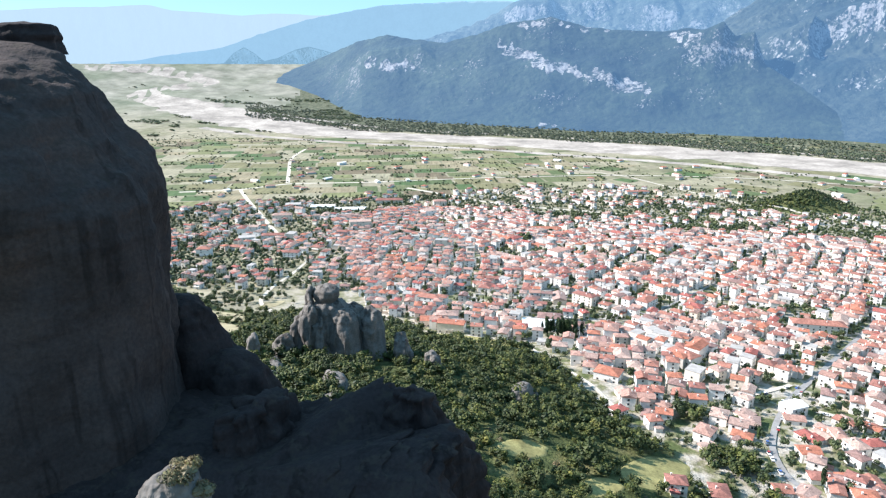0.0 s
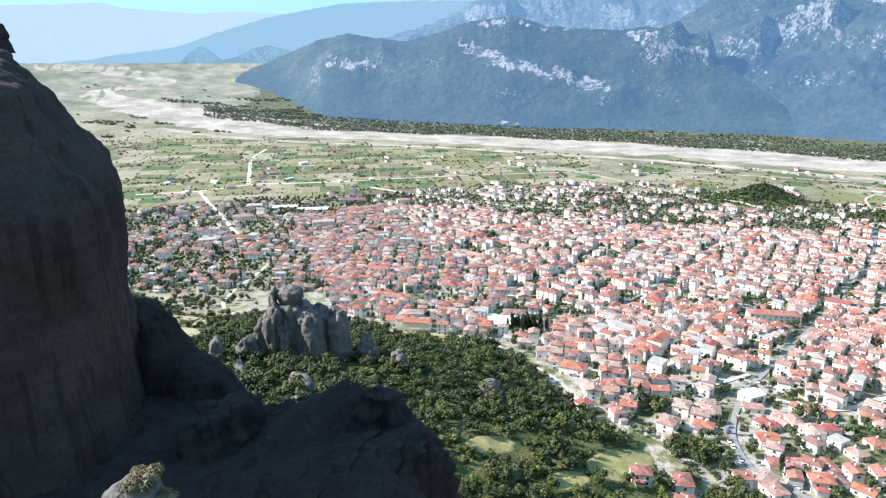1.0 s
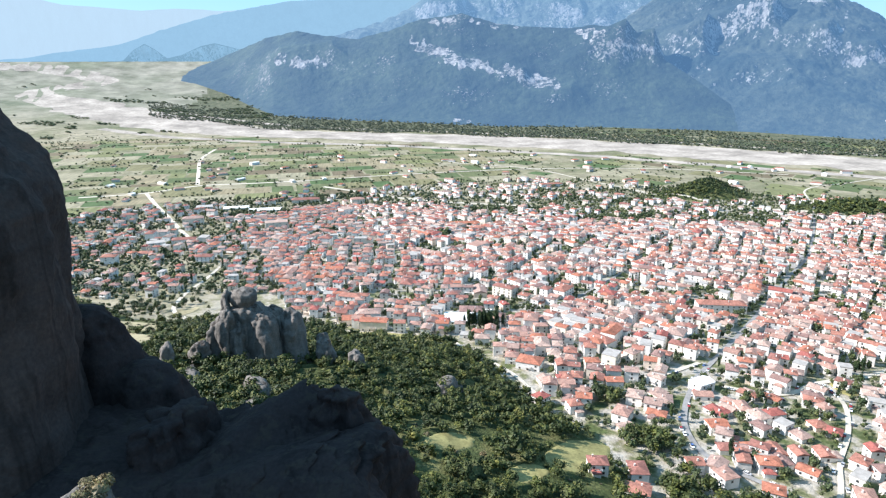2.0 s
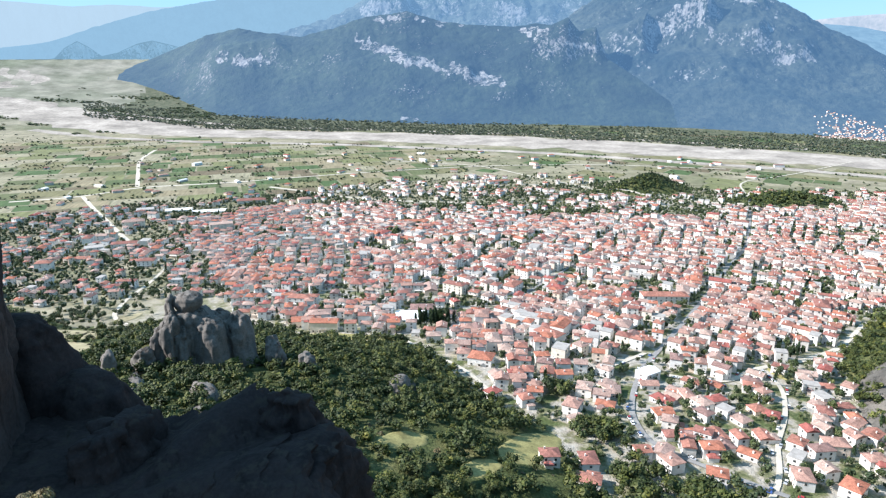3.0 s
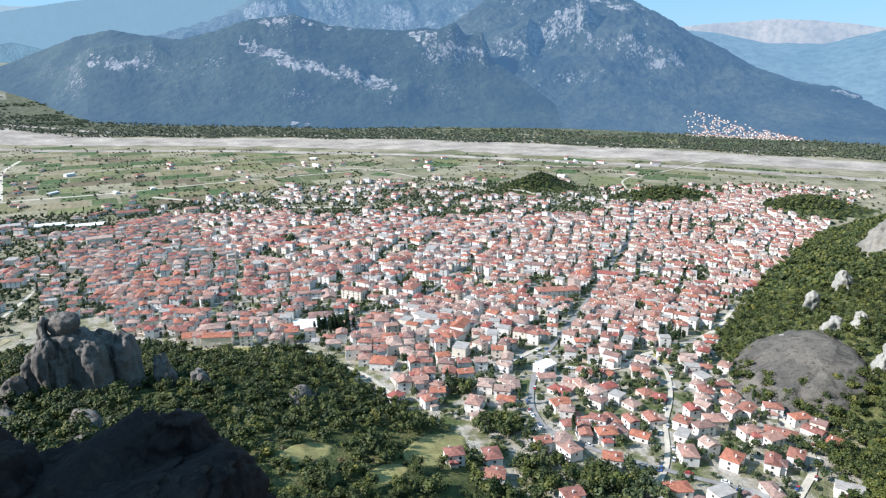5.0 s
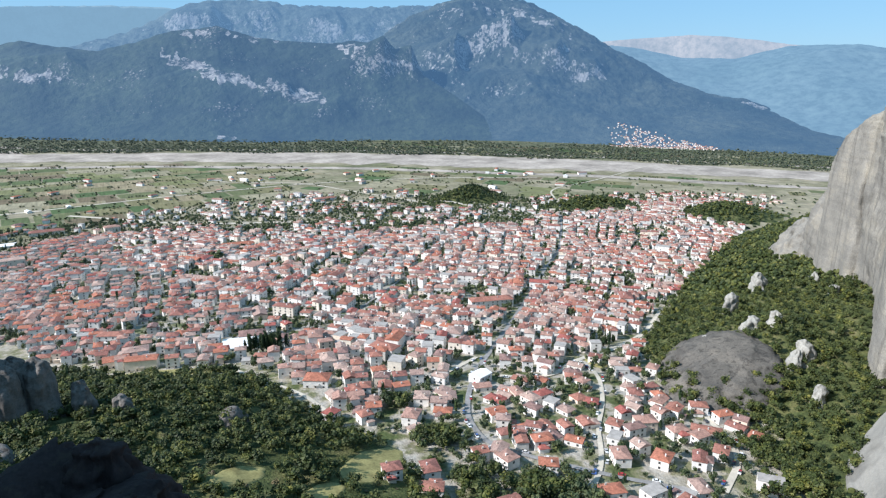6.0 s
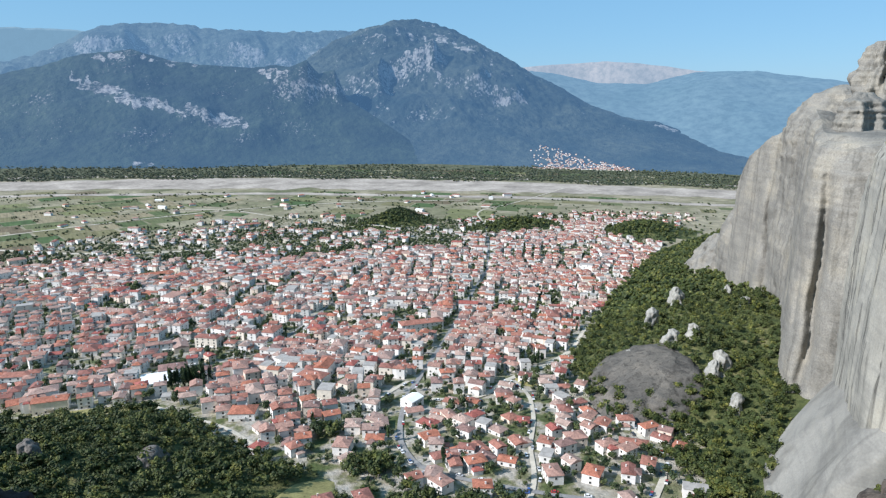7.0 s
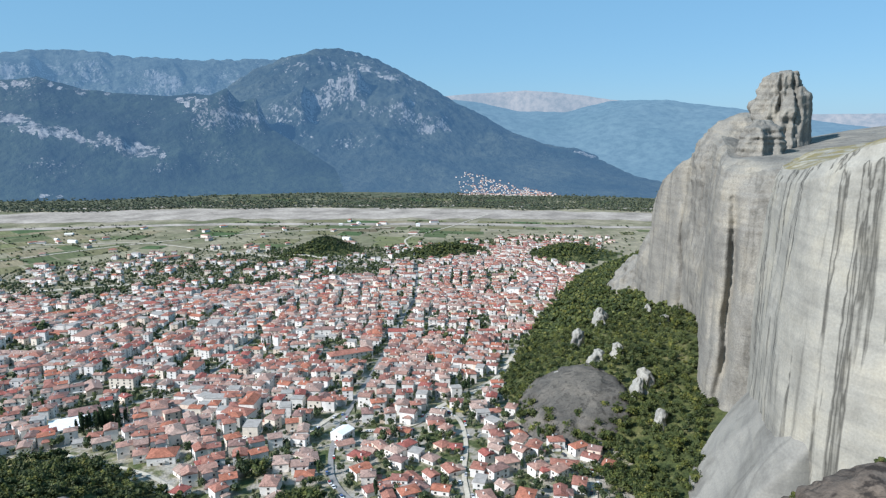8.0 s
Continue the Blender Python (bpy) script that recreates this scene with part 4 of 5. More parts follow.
def roof_piece(w, d, h, kind, rise):
    """A roof with overhanging eaves of its own thickness."""
    a, b = w / 2 + 0.4, d / 2 + 0.4
    if kind in ("flat", "flat_red", "white"):
        v, f = box(-w / 2 - 0.15, w / 2 + 0.15, -d / 2 - 0.15, d / 2 + 0.15, h, h + 0.35)
        if kind == "white":
            v = v[:4] + [(x, y, z + (1.2 if abs(y) < 0 else 0)) for x, y, z in v[4:]]
            v += [(-w / 2 - 0.15, 0, h + 1.8), (w / 2 + 0.15, 0, h + 1.8)]
            f = [(0, 3, 2, 1), (0, 1, 5, 4), (1, 2, 6, 5), (2, 3, 7, 6), (3, 0, 4, 7), (4, 5, 9, 8), (6, 7, 8, 9), (4, 8, 7), (5, 6, 9)]
        return v, f
    v = [(x, y, z) for z in (h - 0.05, h + 0.2) for x, y in ((-a, -b), (a, -b), (a, b), (-a, b))]
    inset = min(b, a - 0.6) if kind == "hip" else 0.0
    v += [(-a + inset, 0, h + 0.2 + rise), (a - inset, 0, h + 0.2 + rise)]
    f = [(0, 3, 2, 1), (0, 1, 5, 4), (1, 2, 6, 5), (2, 3, 7, 6), (3, 0, 4, 7), (4, 5, 9, 8), (6, 7, 8, 9), (4, 8, 7), (5, 6, 9)]
    return v, f


def openings(w, d, storeys, rnd):
    """Window places: x, y, z, quarter turns."""
    out = []
    for s in range(storeys):
        z = 1.5 + 2.8 * s
        for turn, wide, off in ((0, w, d / 2), (2, w, d / 2), (1, d, w / 2), (3, d, w / 2)):
            count = max(1, int(wide / 4.6)) if turn % 2 == 0 else max(1, int(wide / 6.5))
            for j in range(count):
                if rnd.random() < 0.9:
                    out.append(((j + 0.5) / count * wide - wide / 2, off, z, turn))
    return out


out_xy = out


def spots():
    """Every house: x, y, z, turn, width, depth, storeys, roof."""
    rnd, out, free = random.Random(5), [], []
    for x, y, head, w, d, st, roof in LANDMARKS:
        w, d = (w * 0.86, d * 0.86) if w < 16 else (w, d)
        out.append((x, y, land_at(x, y), radians(90 - head), w, d, st, roof))
    taken = [(o[0], o[1], max(o[4], o[5]) * 0.55) for o in out] + [(*out_xy(88, 462), 13), (*out_xy(95, 731), 12), (*out_xy(321, 362), 12), (*out_xy(143, 343), 9), (*out_xy(147, 294), 12), (*out_xy(149, 251), 14), (*out_xy(173, 234), 12)]
    cells = []
    for district, head in ((0, 43.0), (1, 12.0), (2, 70.0)):
        a = radians(head)
        ux, uy, vx, vy = math.sin(a), math.cos(a), math.cos(a), -math.sin(a)
        v = -1300.0
        row = 0
        while v < 1500:
            v += 10.6 if row % 2 else 14.6
            row += 1
            u = -500.0
            col = 0
            while u < 1900:
                u += 11.4 if col % 6 else 17.0
                col += 1
                x, y = ux * u + vx * v + rnd.uniform(-2.2, 2.2), uy * u + vy * v + rnd.uniform(-2.2, 2.2)
                x, y = x + 22 * math.sin(y / 97 + 1) + 9 * math.sin(x / 41), y + 18 * math.sin(x / 88) + 9 * math.sin(y / 37 + 2)
                mine = 1 if x < 150 - 0.25 * (y - 500) else (2 if y < 330 else 0)
                if mine == district:
                    cells.append((x, y, a))
    px, py = np.array([c[0] for c in cells]), np.array([c[1] for c in cells])
    core, edge, road = within(px, py, TOWN), within(px, py, SUBURB), near_road(px, py)
    patch = lump(px / 90, py / 90, 4.0)
    for (x, y, a), c, e, r, g in zip(cells, core, edge, road, patch):
        if not (c or e) or r < 4.6 or math.hypot(x, y) < 205:
            continue
        if any(math.hypot((x - mx) / rx, (y - my) / ry) < 1 for mx, my, rx, ry in MOUNDS):
            continue
        near = y < 360 and x < 330
        if rnd.random() > ((0.66 if near else 0.76 + 0.75 * g) if c else (0.24 if x < -100 else 0.17) + 0.4 * g):
            free.append((x, y))
            continue
        if any(math.hypot(x - tx, y - ty) < tr + 5.0 for tx, ty, tr in taken):
            continue
        big = math.exp(-((x - 310) / 330) ** 2 - ((y - 900) / 250) ** 2)
        w, d = (rnd.uniform(7.4, 12.5) if near else rnd.uniform(7.6, 11.0)) + 3.5 * big * rnd.random(), rnd.uniform(6.6, 9.0)
        st = 2 if rnd.random() > 0.60 + 0.38 * big else 3
        st += big > 0.35 and rnd.random() < 0.35
        st = 1 if rnd.random() < (0.34 if near else 0.07) else (2 if near else st)
        if not near and rnd.random() < 0.05 + 0.06 * big:
            w, d, st = rnd.uniform(15, 23), rnd.uniform(10, 13), rnd.choice((2, 3, 4))
        q = rnd.random()
        roof = "hip" if q < 0.60 else ("gable" if q < 0.93 - 0.06 * big else "flat")
        turn = a + rnd.gauss(0, 0.16) + (math.pi / 2 if rnd.random() < 0.4 else 0) + (rnd.uniform(-0.5, 0.5) if near else 0)
        out.append((x, y, land_at(x, y), -turn, w, d, st, roof))
    return out, free


HOUSES, GAPS = spots()
HOUSES.sort(key=lambda h: math.hypot(h[0], h[1]))


def window_mesh():
    b = Bag()
    for x0, x1, z0, z1 in ((-0.7, -0.6, -0.75, 0.75), (0.6, 0.7, -0.75, 0.75), (-0.6, 0.6, 0.65, 0.75), (-0.75, 0.75, -0.85, -0.75)):
        b.add(*box(x0, x1, 0.0, 0.14, z0, z1), 0)
    b.add(*box(-0.6, 0.6, 0.0, 0.05, -0.75, 0.65), 1)
    return b.mesh("window", [FRAME, PANE])


WINDOW = window_mesh()
CHIMNEY = mesh_of("chimney", *box(-0.4, 0.4, -0.3, 0.3, -0.9, 1.3), [WALL])
DOORWAY = mesh_of("door", *box(-0.55, 0.55, 0.0, 0.08, 0.0, 2.1), [DOOR])


def balcony_mesh(wide):
    b = Bag()
    b.add(*box(-wide / 2, wide / 2, 0.0, 1.3, -0.2, 0.0), 0)
    for x0, x1, y0, y1 in ((-wide / 2, wide / 2, 1.2, 1.3), (-wide / 2, -wide / 2 + 0.1, 0, 1.2), (wide / 2 - 0.1, wide / 2, 0, 1.2)):
        b.add(*box(x0, x1, y0, y1, 0.0, 0.95), 1)
    return b.mesh("balcony", [CONCRETE, WALL])


BALCONIES = [balcony_mesh(w) for w in (3.2, 5.0)]
ROOF_MATS = {"hip": ROOF, "gable": ROOF, "flat": ROOF_GREY, "flat_red": ROOF, "white": ROOF_WHITE}
ROOF_WORDS = {"hip": "red tiled hip roof", "gable": "red tiled gable roof", "flat": "grey flat roof", "flat_red": "low red roof", "white": "pale sheet roof"}
SIZE_WORDS = {1: "low single-storey", 2: "two-storey", 3: "three-storey", 4: "four-storey", 5: "tall five-storey"}


def gable_wall(w, d, h, rise):
    v, f = box(-w / 2, w / 2, -d / 2, d / 2, -1.5, h)
    return v + [(-w / 2, 0, h + rise * 0.86), (w / 2, 0, h + rise * 0.86)], f + [(0 + 4, 7, 8), (5, 9, 6)]


QUAD = [(0, 3, 2, 1)]


def build_houses():
    rnd = random.Random(11)
    walls, roofs, panes, count = FastBag(), FastBag(), FastBag(), 0
    for x, y, z, turn, w, d, st, roof in HOUSES:
        h, rise = 2.8 * st + 0.2, 0.18 * min(w, d) + rnd.uniform(-0.2, 0.3)
        body = gable_wall(w, d, h, rise) if roof == "gable" else box(-w / 2, w / 2, -d / 2, d / 2, -1.5, h)
        lid = roof_piece(w, d, h, roof, rise)
        holes = openings(w, d, st, rnd)
        chim = (rnd.uniform(-w / 4, w / 4), rnd.choice((-1, 1)) * d * 0.2, h + rise * 0.7)
        terrace = rnd.random() < 0.55 and st > 1
        wing = None
        if rnd.random() < 0.42 and w < 16:
            ww, wd, ws = w * rnd.uniform(0.4, 0.65), rnd.uniform(2.4, 4.2), max(1, st - rnd.choice((0, 1, 1)))
            side, wx = rnd.choice((-1, 1)), rnd.uniform(-0.15, 0.15) * w
            wh = 2.8 * ws + (0.1 if ws < st else -0.35)
            wing = [box(wx - ww / 2, wx + ww / 2, min(0, side * (d / 2 + wd)), max(0, side * (d / 2 + wd)), -1.5, wh)]
            lv, lf = roof_piece(ww, wd * 2, wh, "hip", 0.2 * ww)
            wing.append(([(a + wx, b + side * d / 2, c) for a, b, c in lv], lf))
        m = pose(x, y, z) @ Matrix.Rotation(turn, 4, "Z")
        count += 1
        if count <= 270:
            house = tagged(new("house"), f"{SIZE_WORDS[st]} rendered house with a {ROOF_WORDS[roof]}", "house", "houses of the town")
            house.matrix_basis = m
            part("wall", mesh_of("wall", *body, [WALL]), house)
            part("roof", mesh_of("roof", *lid, [ROOF_MATS[roof]]), house, None, ROOF_WORDS[roof])
            if wing:
                annex = part("annex", mesh_of("annex", *wing[0], [WALL]), house)
                part("annex_roof", mesh_of("annex_roof", *wing[1], [ROOF]), annex)
            if roof in ("hip", "gable"):
                part("chimney", CHIMNEY, house, pose(*chim))
            part("door", DOORWAY, house, pose(rnd.uniform(-1, 1), d / 2 - 0.02, 0), "brown wooden door")
            if terrace:
                part("balcony", BALCONIES[w > 11], house, pose(0, -d / 2, 2.85, 0, 0, 180))
            for hx, off, hz, q in holes[:13]:
                part("window", WINDOW, house, pose(0, 0, hz, 0, 0, 90 * q) @ pose(hx, off - 0.02, 0))
            continue
        R = np.array(m.to_3x3())
        o = np.array((x, y, z))
        walls.add(np.array(body[0]) @ R.T + o, body[1], 0)
        roofs.add(np.array(lid[0]) @ R.T + o, lid[1], ("hip", "gable", "flat", "flat_red", "white").index(roof))
        if wing:
            walls.add(np.array(wing[0][0]) @ R.T + o, wing[0][1], 0)
            roofs.add(np.array(wing[1][0]) @ R.T + o, wing[1][1], 0)
        if roof in ("hip", "gable"):
            cv, cf = box(-0.4, 0.4, -0.3, 0.3, -0.9, 1.3)
            walls.add((np.array(cv) + chim) @ R.T + o, cf, 0)
        if terrace:
            cv, cf = box(-w * 0.35, w * 0.35, -d / 2 - 1.3, -d / 2, 2.65, 3.7)
            walls.add(np.array(cv) @ R.T + o, cf, 0)
        for hx, off, hz, q in holes if math.hypot(x, y) < 900 else holes[::2]:
            c, s = (1, 0, -1, 0)[q], (0, 1, 0, -1)[q]
            quad = [(hx + a, off + 0.06, hz + b) for a, b in ((-0.65, -0.75), (0.65, -0.75), (0.65, 0.7), (-0.65, 0.7))]
            quad = np.array([(c * u - s * v, s * u + c * v, t) for u, v, t in quad])
            panes.add(quad @ R.T + o, QUAD, 0)
    town = tagged(new("town_houses"), "dense quarter of white houses with red tiled roofs", "houses", kind="stuff")
    part("walls", walls.mesh("town_walls", [WALL]), town)
    part("roofs", roofs.mesh("town_roofs", [ROOF, ROOF, ROOF_GREY, ROOF, ROOF_WHITE]), town)
    part("windows", panes.mesh("town_windows", [PANE]), town)
    # the village across the river and farm sheds in the fields
    far = FastBag()
    slope = BVHTree.FromPolygons([v.co for v in PEAK_THING.data.vertices], [p.vertices for p in PEAK_THING.data.polygons])
    for j in range(460):
        t = rnd.random()
        a, r = 41.4 + 7.6 * t + rnd.gauss(0, 0.4), 2660 + 280 * rnd.random() ** 1.5 * (1.15 - t)
        fx, fy = polar(a, r)
        w, d, h = rnd.uniform(4.5, 7), rnd.uniform(4, 5.5), rnd.choice((2, 2.5, 3, 4))
        hit = slope.ray_cast((fx, fy, 900), (0, 0, -1))[0]
        lift = max(hit.z if hit else -99, land_at(fx, fy))
        R = np.array(Matrix.Rotation(rnd.uniform(0, 3.14), 3, "Z"))
        for (v, f), ids in ((box(-w / 2, w / 2, -d / 2, d / 2, -9, h), 0), (roof_piece(w, d, h, "hip", 1.6), 1)):
            far.add(np.array(v) @ R.T + (fx, fy, lift), f, ids)
    for j in range(90):
        fx, fy = polar(rnd.uniform(-22, 42), rnd.uniform(1300, 1950))
        if within(np.array([fx]), np.array([fy]), SUBURB)[0] or gap(np.array([fx]), np.array([fy]), RIVER)[0] < 160:
            continue
        w, d, h = rnd.uniform(9, 26), rnd.uniform(8, 12), rnd.choice((3.5, 4, 6))
        R = np.array(Matrix.Rotation(rnd.uniform(0, 3.14), 3, "Z"))
        for (v, f), ids in ((box(-w / 2, w / 2, -d / 2, d / 2, -1, h), 0), (roof_piece(w, d, h, "hip" if j % 5 else "white", 2.0), 1 if j % 5 else 2)):
            far.add(np.array(v) @ R.T + (fx, fy, land_at(fx, fy)), f, ids)
    thing("far_houses", far.mesh("far_houses", [WALL, ROOF, ROOF_WHITE]), "scattered farmhouses and a white village across the river", "houses", kind="stuff")


build_houses()


# ---- fields ----
HEDGES = []


def build_fields():
    rnd = random.Random(21)
    b = Bag()
    for head, keep in ((-8.0, 0), (48.0, 1)):
        a = radians(head)
        ux, uy, vx, vy = math.sin(a), math.cos(a), math.cos(a), -math.sin(a)
        u = 650.0
        while u < 2500:
            tall = rnd.uniform(34, 74)
            v = -1300.0
            while v < 2100:
                wide = rnd.uniform(38, 120)
                cx, cy = ux * (u + tall / 2) + vx * (v + wide / 2), uy * (u + tall / 2) + vy * (v + wide / 2)
                px, py = np.array([cx]), np.array([cy])
                mine = 0 if cx < 260 + 0.1 * cy else 1
                if mine == keep and not within(px, py, SUBURB)[0] and not within(px, py, TOWN)[0] and gap(px, py, RIVER)[0] > 170 and math.hypot(cx, cy) > 800 and rnd.random() < (0.92 if keep == 0 else 0.55) \
                        and all(math.hypot((cx - mx) / rx, (cy - my) / ry) > 1.25 for mx, my, rx, ry in MOUNDS) and not within(px, py, HILL_R)[0]:
                    m, z = rnd.uniform(1.0, 3.0), rnd.uniform(0.06, 0.22) + land_at(cx, cy)
                    q = [(u + m, v + m), (u + m, v + wide - m), (u + tall - m, v + wide - m), (u + tall - m, v + m)]
                    q = [(uu + rnd.uniform(-3, 3), vv + rnd.uniform(-3, 3)) for uu, vv in q]
                    quad = [(ux * uu + vx * vv, uy * uu + vy * vv, z) for uu, vv in q]
                    b.add(quad, [(0, 1, 2, 3)], 0)
                    for p, q in ((0, 1), (1, 2)):
                        if rnd.random() < 0.42:
                            k = rnd.uniform(0.1, 0.5)
                            HEDGES.append((quad[p], quad[q], k, min(1.0, k + rnd.uniform(0.3, 0.8))))
                v += wide
            u += tall
    thing("fields", b.mesh("fields", [FIELD]), "patchwork of green, straw and ploughed fields", "fields", kind="stuff")


build_fields()


# ---- trees ----
def crown(seed, rx, rz, cards, size, lumps, lift):
    """Leaf sprays round a few boughs: an uneven crown with gaps."""
    rnd = np.random.RandomState(seed)
    mids = []
    for j in range(lumps):
        a, e = rnd.uniform(0, 2 * np.pi), rnd.uniform(-0.35, 1.0)
        f = rnd.uniform(0.35, 0.75)
        mids.append((rx * f * np.cos(a) * np.sqrt(max(0.1, 1 - e * e * 0.6)), rx * f * np.sin(a) * np.sqrt(max(0.1, 1 - e * e * 0.6)), rz * e * 0.62))
    mids = np.array(mids + [(0, 0, 0.25 * rz)])
    k = rnd.randint(0, len(mids), cards)
    way = rnd.normal(size=(cards, 3))
    way /= np.linalg.norm(way, axis=1)[:, None]
    rad = rnd.uniform(0.75, 1.05, cards)[:, None] * np.array((rx, rx, rz)) * rnd.uniform(0.36, 0.5, cards)[:, None]
    c = mids[k] + way * rad + (0, 0, lift)
    n = way + rnd.normal(size=(cards, 3)) * 0.45 + (0, 0, 0.35)
    n /= np.linalg.norm(n, axis=1)[:, None]
    t = np.cross(n, rnd.normal(size=(cards, 3)))
    t /= np.linalg.norm(t, axis=1)[:, None]
    b = np.cross(n, t)
    s = rnd.uniform(0.6, 1.2, (cards, 1)) * size
    v = np.stack([c - t * s - b * s * 0.7, c + t * s - b * s * 0.5, c + t * s * 0.8 + b * s, c - t * s * 0.7 + b * s * 0.8], 1).reshape(-1, 3)
    return v, np.arange(cards * 4).reshape(-1, 4)


def core(seed, rx, rz, lift, lumps, sides=6):
    """The dense inside of a crown: a few boughs full of leaves."""
    rnd = np.random.RandomState(seed)
    bag = Bag()
    for j in range(lumps + 1):
        a, e = rnd.uniform(0, 2 * np.pi), rnd.uniform(-0.4, 0.9)
        f = rnd.uniform(0.3, 0.62) if j else 0.0
        c = np.array((rx * f * np.cos(a), rx * f * np.sin(a), rz * e * 0.55 if j else 0.0))
        k = rnd.uniform(0.34, 0.5) if j else 0.58
        v = []
        for i, (up, w) in enumerate(((-0.75, 0.55), (-0.1, 1.0), (0.6, 0.75), (0.95, 0.25))):
            for q in range(sides):
                t = 2 * np.pi * (q + 0.5 * i) / sides
                g = rnd.uniform(0.82, 1.15)
                v.append(c + (rx * k * w * g * np.cos(t), rx * k * w * g * np.sin(t), rz * k * up * rnd.uniform(0.9, 1.1) * 1.1))
        top = 3 * sides
        f = [q for q in grid_faces(4, sides, True)] + [tuple(range(top, top + sides))]
        bag.add(np.array(v) + (0, 0, lift), f, 0)
    return np.concatenate(bag.v), bag.f


def trunk_mesh(tall, r):
    b = Bag()
    ring = 6
    v = [(r * w * math.cos(2 * math.pi * q / ring) + 0.25 * s * math.sin(s * 2), r * w * math.sin(2 * math.pi * q / ring), s * tall) for s, w in ((-0.15, 1.5), (0.1, 1.0), (0.5, 0.75), (1.0, 0.35)) for q in range(ring)]
    b.add(v, grid_faces(4, ring, True), 0)
    for a in (0.4, 2.3, 4.4):
        d = np.array((math.cos(a), math.sin(a), 0.8))
        p = np.array((0, 0, tall * 0.55))
        v = [tuple(p + d * tall * 0.45 * s + np.array((math.cos(q * 2.1), math.sin(q * 2.1), 0)) * r * 0.45 * (1.1 - s)) for s in (0, 1) for q in range(3)]
        b.add(v, grid_faces(2, 3, True), 0)
    return b.mesh("trunk", [BARK])


KINDS = {  # crown radius, half height, lift, leaf size, lumps, leaves
    "oak": (3.6, 3.0, 3.6, 0.42, 9, LEAF), "garden": (2.9, 2.9, 3.6, 0.40, 7, LEAF_TOWN), "cypress": (1.25, 5.2, 5.6, 0.36, 5, LEAF_DARK), "shrub": (1.7, 1.1, 0.9, 0.3, 5, LEAF), "dry_shrub": (1.8, 1.2, 0.8, 0.2, 6, LEAF_DRY), "maquis": (2.6, 2.0, 2.0, 0.34, 7, LEAF_MAQUIS),
}
TRUNKS = {k: trunk_mesh(v[2], 0.22 if "shrub" not in k else 0.1) for k, v in KINDS.items()}
NEAR_CROWNS, FAR_CROWNS, TINY_CROWNS = {}, {}, {}
for kind, (rx, rz, lift, leaf, lumps, mat) in KINDS.items():
    NEAR_CROWNS[kind], FAR_CROWNS[kind], TINY_CROWNS[kind] = [], [], []
    for seed in range(5):
        bag = Bag()
        bag.add(*core(seed, rx * 0.8, rz * 0.82, lift, lumps), 0)
        v, f = crown(seed + 10, rx, rz, 1250, leaf * 0.5, lumps, lift)
        bag.add(v, f.tolist(), 0)
        NEAR_CROWNS[kind].append(bag.mesh("crown", [mat]))
        cv, cf = core(seed + 3, rx * 0.84, rz * 0.86, lift, 3, 5)
        v, f = crown(seed + 40, rx, rz, 150, leaf * 0.86, lumps, lift)
        FAR_CROWNS[kind].append((np.concatenate([cv, v]), [tuple(q) for q in cf] + [tuple(q) for q in (f + len(cv)).tolist()]))
        cv, cf = core(seed + 6, rx * 1.2, rz * 1.1, lift, 1, 4)
        v, f = crown(seed + 70, rx * 1.05, rz, 10, leaf * 2.4, lumps, lift)
        TINY_CROWNS[kind].append((np.concatenate([cv, v]), [tuple(q) for q in cf] + [tuple(q) for q in (f + len(cv)).tolist()]))

ROCK_SPOTS = [(*out(x, y), r) for x, y, r in ((-66, 374, 22), (-44, 373, 9), (-90, 366, 10), (-112, 350, 5), (354, 278, 42))]
BARE = [(106, 282, 26, 12, 42), (20, 456, 50, 8, -20), (38, 276, 14, 8, 30), (300, 340, 16, 9, 60), (72, 256, 12, 7, 30), (-192, 480, 62, 30, -32), (-172, 428, 44, 24, -40)]
BARE = [(*out(b[0], b[1]), *b[2:]) for b in BARE]


def scatter(x0, x1, y0, y1, step, seed, jitter=0.45):
    rnd = np.random.RandomState(seed)
    gx, gy = np.meshgrid(np.arange(x0, x1, step), np.arange(y0, y1, step))
    n = gx.size
    return gx.ravel() + rnd.uniform(-jitter, jitter, n) * step, gy.ravel() + rnd.uniform(-jitter, jitter, n) * step, rnd.rand(n)


